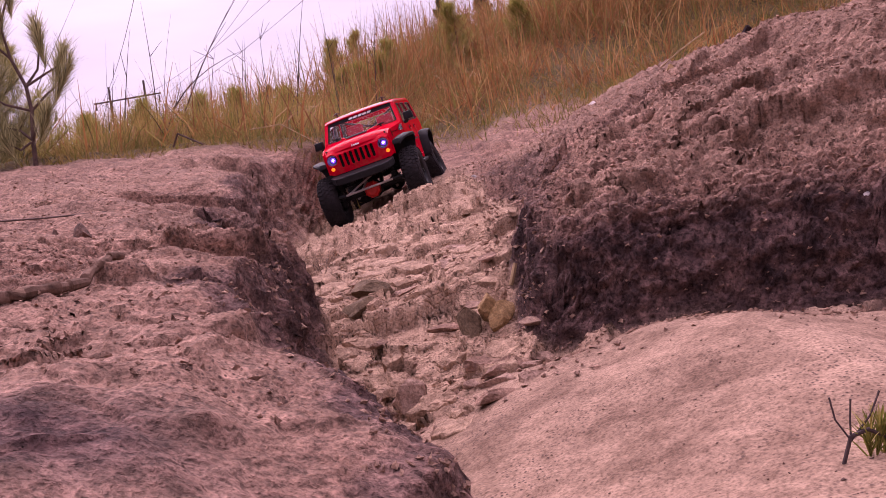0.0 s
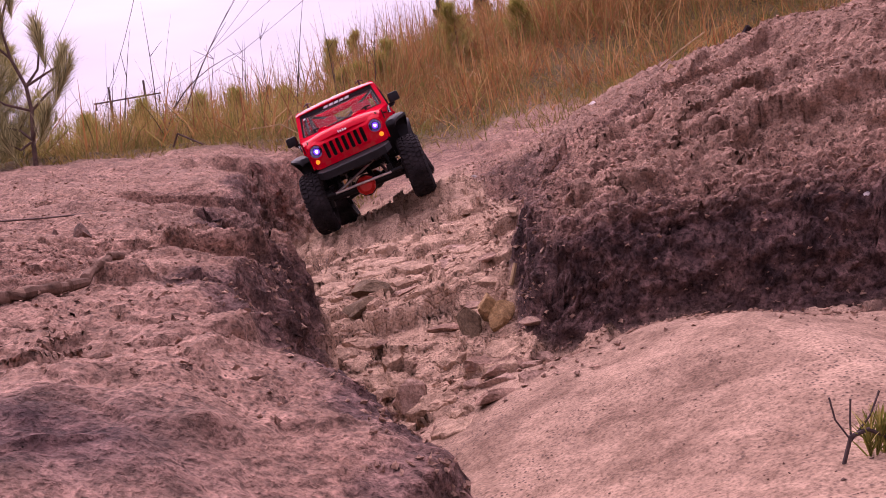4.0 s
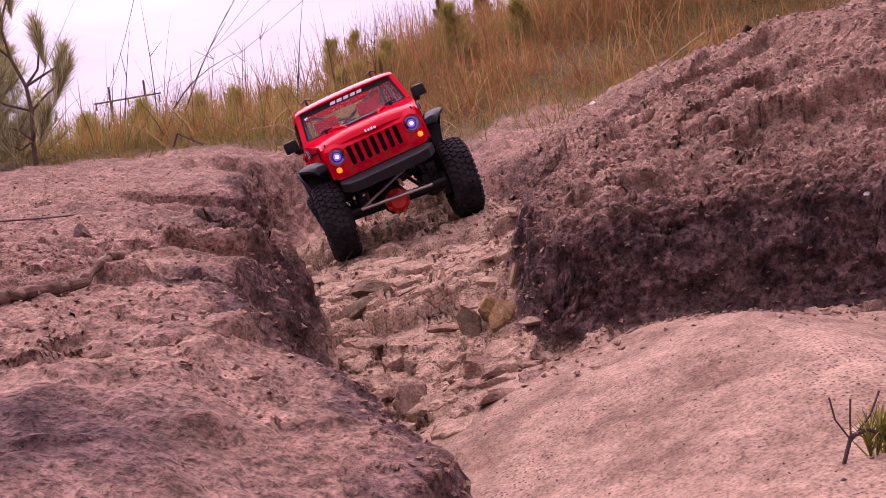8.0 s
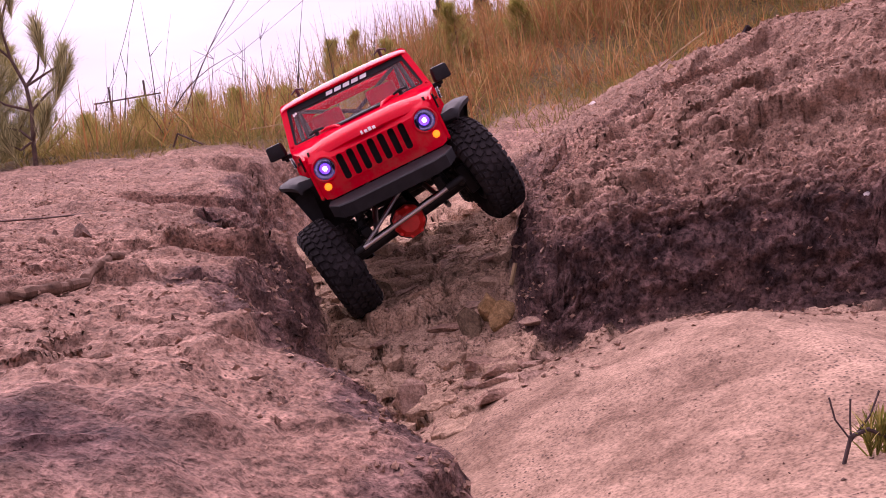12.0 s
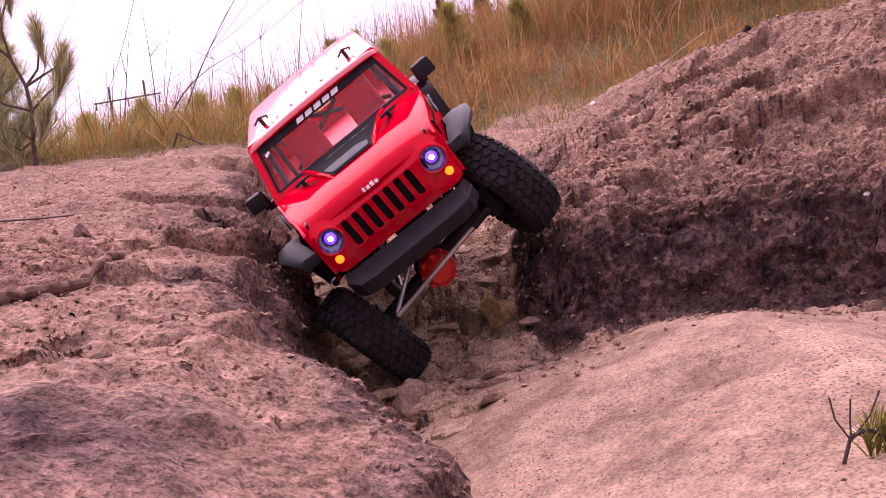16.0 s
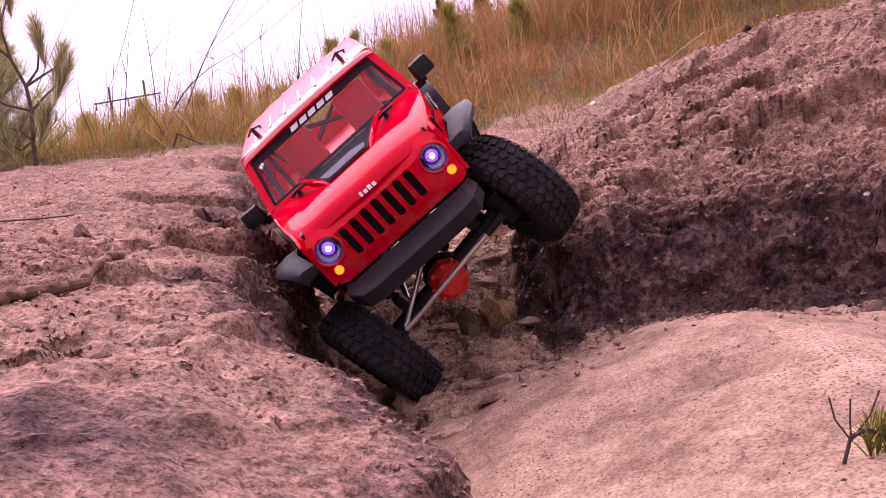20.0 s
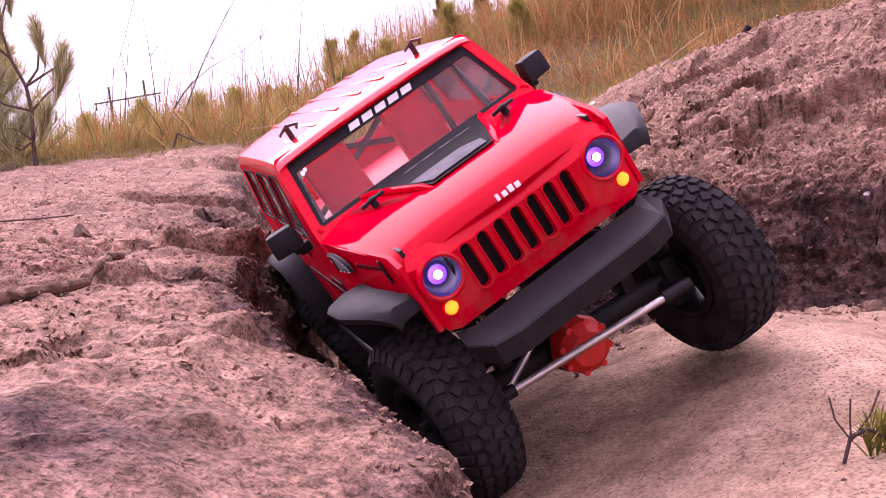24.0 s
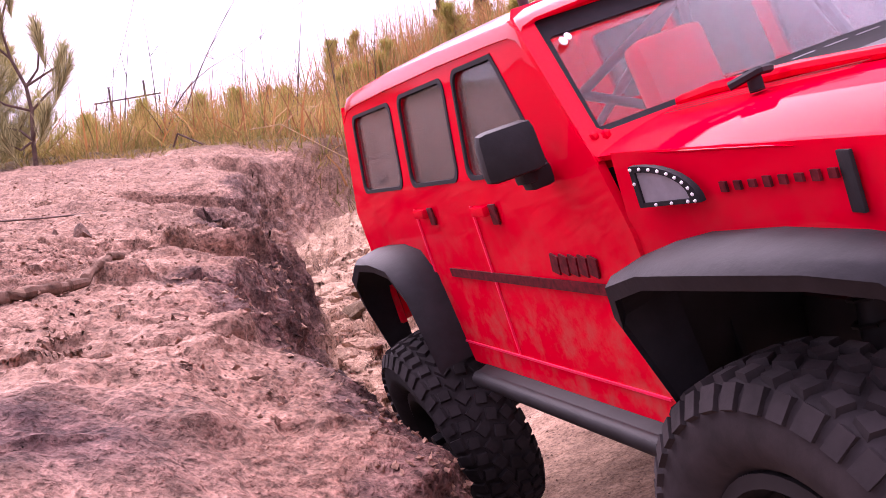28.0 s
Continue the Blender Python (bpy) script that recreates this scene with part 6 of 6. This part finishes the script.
strewn("bank_crumbs", "crumbling dark clay crumbs on the bank", 13000, 31, on_bank, 0.0008, 0.0036, BANK_CRUMB)
strewn("left_crumbs", "small clay crumbs on the worn bank", 3600, 32, on_left, 0.0007, 0.0030, BANK_CRUMB)
strewn("sand_grit", "dark grit scattered over the sand", 420, 33, on_sand, 0.0005, 0.0012, CLAY_CLOD)
strewn("foot_crumbs", "fallen clay crumbs along the foot of the bank", 70, 34, at_foot, 0.0010, 0.0040, BANK_CRUMB)
strewn("bed_crumbs", "broken bits of crust in the gully bed", 1500, 35, in_bed, 0.0010, 0.0045, PALE_CLOD)
strewn("rim_crumbs", "dark broken clods along the gully's rim", 1300, 36, on_rim, 0.0008, 0.0030, BANK_CRUMB)


ROOT_BARK = plain("root_bark", (0.15, 0.090, 0.064), 0.95, spec=0.08, scale=160, vary=0.5, relief=0.003)


def root():
    thing = tagged(new("root"), "gnarled exposed brown root lying over the clay", "root")
    pts = [(-0.300, 0.600, 0.004), (-0.275, 0.625, 0.005), (-0.262, 0.655, 0.006), (-0.256, 0.690, 0.007), (-0.250, 0.725, 0.007), (-0.242, 0.750, 0.004)]
    bm = bmesh.new()
    k, f = np.arange(6), np.linspace(0, 5, 26)
    wind = [np.convolve(np.pad(np.interp(f, k, [p[c] for p in pts]), 2, 'edge'), np.ones(5) / 5, 'valid') for c in range(3)]
    rest = np.convolve(np.pad([height(x, y) for x, y in zip(wind[0], wind[1])], 3, 'edge'), np.ones(7) / 7, 'valid')
    line = [Vector((x + 0.002 * math.sin(1.3 * i), y + 0.003 * math.sin(2.1 * i), h + u - 0.001)) for i, (x, y, u, h) in enumerate(zip(*wind, rest))]
    add_bent(bm, line, [0.0052 - 0.0022 * i / 25 + 0.0007 * math.sin(1.9 * i) for i in range(26)], 9)
    part("root_stem", bm, ROOT_BARK, thing)
    bm = bmesh.new()
    x, y, u = pts[2]
    add_path(bm, [Vector((x, y, height(x, y) + u)), Vector((x - 0.016, y + 0.020, height(x - 0.016, y + 0.020) + 0.003)), Vector((x - 0.040, y + 0.025, height(x - 0.040, y + 0.025) + 0.001))], 0.0022)
    part("side_root", bm, ROOT_BARK, thing)


def twig(points, r, label, material):
    bm = bmesh.new()
    add_path(bm, [Vector((x, y, height(x, y) + up)) for x, y, up in points], r, 6)
    tagged(part("twig", bm, material, None), label, "twig", "twigs on the clay")


root()
twig([(-0.56, 1.19, 0.008), (-0.50, 1.26, 0.010), (-0.45, 1.36, 0.004)], 0.0012, "thin grey-brown twig lying on the bank", BARK)
twig([(-0.066, 0.62, 0.006), (-0.045, 0.625, 0.009), (-0.030, 0.622, 0.008)], 0.0008, "short dark twig poking from the rim", STEM)
twig([(-0.60, 2.36, 0.01), (-0.58, 2.34, 0.04), (-0.52, 2.32, 0.01)], 0.0022, "bent dead twig at the grass edge", BARK)
twig([(-0.44, 2.5, 0.03), (-0.36, 2.5, 0.05), (-0.26, 2.48, 0.068), (-0.16, 2.5, 0.075)], 0.0014, "long pale straw arching over the bank", STRAW)
twig([(0.52, 2.15, 0.0), (0.56, 2.12, 0.025), (0.61, 2.1, 0.035)], 0.0016, "pale straw on the bank's crest", STRAW)
twig([(0.066, 1.045, 0.004), (0.074, 1.050, 0.012)], 0.0026, "pale chip of wood in the bed", STRAW)


SEEDLING = leafy("seedling_needles", [(0.0, (0.10, 0.11, 0.02)), (0.5, (0.22, 0.20, 0.045)), (1.0, (0.36, 0.28, 0.08))])


def sprout():
    """A pine seedling growing from the sand."""
    thing = tagged(new("pine_seedling"), "small green pine seedling growing out of the sand", "seedling")
    x, y = 0.183, 0.462
    z = height(x, y)
    bm = bmesh.new()
    add_path(bm, [Vector((x - 0.010, y, z - 0.004)), Vector((x - 0.004, y, z + 0.012)), Vector((x + 0.004, y - 0.002, z + 0.015)), Vector((x + 0.012, y, z + 0.010)), Vector((x + 0.026, y, z + 0.012))], 0.0010, 7)
    part("stem", bm, STEM, thing)
    rng = np.random.default_rng(77)
    tips = [(np.array((x + 0.006 + 0.005 * k, y, z + 0.014)), np.array((0.10 + 0.12 * k, -0.1, 1.0))) for k in range(5)]
    me = needle_tufts(tips, rng, 0.017, 46, 0.0011, SEEDLING, 0.42)
    crown = new("needles", me)
    crown.parent = thing
    for dx, dz in ((-0.012, 0.020), (-0.002, 0.018), (0.012, 0.020)):
        bm = bmesh.new()
        add_path(bm, [Vector((x - 0.004, y, z + 0.010)), Vector((x - 0.002 + dx * 0.7, y, z + 0.011 + dz * 0.5)), Vector((x + dx, y, z + 0.012 + dz))], 0.0005, 5)
        part("dry_needle", bm, STEM, thing)


def dead_tuft(x, y, count, tall, spread_, seed, name, label):
    rng = np.random.default_rng(seed)
    xx, yy = x + rng.normal(0, spread_, count), y + rng.normal(0, spread_ * 0.8, count)
    p, w = blades(xx, yy, rng.uniform(0.5, 1.0, count) * tall, rng, 1.3, 5, 0.0013, 0.9)
    tagged(new(name, strips(name, p, w, STRAW_DARK, seed)), label, "dead grass", kind="stuff")


STRAW_DARK = leafy("matted_dead_grass", [(0.0, (0.07, 0.045, 0.035)), (0.5, (0.16, 0.10, 0.07)), (1.0, (0.28, 0.19, 0.12))])
sprout()
dead_tuft(-0.205, 1.37, 800, 0.055, 0.030, 81, "dead_grass_tuft", "matted dead grass hanging in the bank's hollow")
dead_tuft(-0.245, 1.47, 500, 0.050, 0.030, 82, "dead_grass_tuft", "thin matted dead grass on the bank")


# ---- what moves ----
CAR_PATH = [  # seconds, place, turn
    (0, -0.113, 2.162, 0.134, 5.8, -11.2, -7.9), (0.5, -0.114, 2.118, 0.132, 5.6, -9.2, -6.6),
    (1, -0.118, 2.081, 0.134, 4.7, -9.7, -4.9), (1.5, -0.113, 2.017, 0.140, 5.2, -15.2, -5.6),
    (2, -0.117, 1.963, 0.141, 4.6, -16.7, -5.3), (2.5, -0.115, 1.929, 0.144, 2.8, -15.8, -4.2),
    (3, -0.112, 1.898, 0.146, 0.6, -17.1, -2.7), (3.5, -0.109, 1.869, 0.149, 1.8, -16.9, -1.9),
    (5.5, -0.076, 1.721, 0.104, 8.8, -14.4, 4.2), (6, -0.068, 1.667, 0.100, 8.6, -14.7, 5.6),
    (6.5, -0.057, 1.615, 0.098, 9.8, -14.7, 7.6), (7, -0.049, 1.572, 0.097, 10.4, -14.3, 8.6),
    (7.5, -0.044, 1.509, 0.098, 9.0, -15.1, 6.7), (8, -0.038, 1.456, 0.108, 3.4, -16.8, 7.4),
    (8.5, -0.040, 1.389, 0.104, -0.0, -8.4, 6.7), (9, -0.031, 1.328, 0.083, 2.7, -3.2, 8.2),
    (9.5, -0.031, 1.303, 0.088, 1.6, -3.2, 7.3), (10, -0.036, 1.249, 0.088, 1.1, -4.2, 5.3),
    (10.5, -0.026, 1.186, 0.078, 3.5, -9.7, 4.4), (11, -0.017, 1.131, 0.075, 6.6, -15.6, 3.3),
    (11.5, -0.015, 1.119, 0.078, 6.2, -17.9, 1.9), (12, -0.011, 1.095, 0.082, 4.7, -18.2, 2.1),
    (12.5, 0.001, 1.043, 0.067, 4.8, -17.0, 1.6), (14.5, 0.015, 0.990, 0.053, 13.4, -26.0, -0.1),
    (15, 0.015, 0.986, 0.052, 14.4, -26.7, -0.4), (15.5, 0.022, 0.966, 0.051, 17.0, -30.4, -0.9),
    (16, 0.022, 0.964, 0.052, 17.2, -31.0, -1.0), (16.5, 0.022, 0.965, 0.051, 17.0, -31.0, -0.9),
    (17, 0.027, 0.948, 0.052, 18.4, -34.1, -1.7), (17.5, 0.030, 0.948, 0.054, 18.6, -35.1, -0.9),
    (18, 0.029, 0.947, 0.053, 19.3, -35.5, -1.5), (18.5, 0.031, 0.946, 0.054, 19.1, -35.9, -1.0),
    (19, 0.031, 0.945, 0.054, 19.0, -35.8, -0.9), (19.5, 0.029, 0.924, 0.050, 17.4, -34.4, -1.4),
    (20, 0.031, 0.902, 0.049, 15.1, -33.8, -0.9), (20.5, 0.038, 0.874, 0.048, 12.6, -32.0, 1.1),
    (21, 0.047, 0.845, 0.043, 11.5, -30.8, 2.0), (21.5, 0.052, 0.813, 0.018, 13.7, -24.3, 4.0),
    (23.5, 0.085, 0.672, 0.012, 9.2, -25.6, 11.8), (24, 0.096, 0.636, 0.013, 6.7, -27.2, 13.5),
    (24.5, 0.114, 0.587, 0.010, 7.7, -27.2, 15.5), (25, 0.134, 0.537, 0.010, 4.7, -25.3, 17.8),
    (25.5, 0.144, 0.486, 0.010, -0.2, -19.0, 16.4), (26, 0.151, 0.449, 0.007, -0.1, -17.6, 16.3),
    (26.5, 0.164, 0.411, 0.005, 2.2, -17.5, 15.9), (27, 0.173, 0.358, 0.001, 2.2, -15.3, 17.1),
    (28, 0.196, 0.297, 0.004, 1.0, -12.0, 19.4),
]
# seconds, lean of the axle against the body, its rise in mm, and the steering
FRONT_AXLE = [(0, 1, 7, 0), (1, 1, 4, 0), (3, -2, 2, 0), (7, -5, 0, 0), (8, -5, 0, 0), (9, -1, 4, 0), (11, 2, -3, 6), (12.5, 13, 6, 8), (14.5, 13, 3, 14), (17, 11, -3, 16), (20, 9, -5, 16),
              (21.5, -1, -9, 14), (23.5, -6, -4, 10), (24, -7, -6, 10), (25, -9, 4, 10), (26, -6, 2, 8), (27, -5, 2, 6), (28, -3, 1, 6)]
REAR_AXLE = [(0, 9, -9), (1, 12, -11), (3, 10, -4), (8, 8, 0), (9, 3, 0), (12, 8, 0), (17, 8, 0), (21.5, 6, 0), (26, 6, -6), (27, 6, -6), (28, 8, -6)]


def motions():
    walk(crawler, [(t, pose(x, y, z, rx, ry, rz)) for t, x, y, z, rx, ry, rz in CAR_PATH])
    key_t = [r[0] for r in CAR_PATH]
    times = sorted(set(key_t) | {4.0, 4.5, 5.0, 13.0, 13.5, 14.0, 22.0, 22.5, 23.0, 27.5})
    rolled, spin, last = [], 0.0, None
    for t in times:
        spot = np.array([np.interp(t, key_t, [r[k] for r in CAR_PATH]) for k in (1, 2, 3)])
        if last is not None:
            spin += math.degrees((last[1] - spot[1]) / TYRE_R)
        last = spot
        rolled.append(spin)
    rows = {k: [] for k in ("front", "rear", 0, 1, 2, 3)}
    for t, turned in zip(times, rolled):
        fl, fz, st = (float(np.interp(t, [r[0] for r in FRONT_AXLE], [r[k] for r in FRONT_AXLE])) for k in (1, 2, 3))
        rl, rz = (float(np.interp(t, [r[0] for r in REAR_AXLE], [r[k] for r in REAR_AXLE])) for k in (1, 2))
        for name, y, lean, up, steer, pair in (("front", 0.0, fl, fz, st, (0, 1)), ("rear", WHEELBASE, rl, rz, 0.0, (2, 3))):
            z = HUB_Z + up / 1000
            rows[name].append((t, pose(0, y, z, 0, -lean, 0)))
            for s, w in zip((-1, 1), pair):
                a = radians(lean)
                rows[w].append((t, pose(s * HALF_TRACK * math.cos(a), y, z + s * HALF_TRACK * math.sin(a), turned, -lean, steer)))
    walk(front_axle, rows["front"])
    walk(rear_axle, rows["rear"])
    for k in range(4):
        walk(crawler_wheels[k], rows[k])


motions()
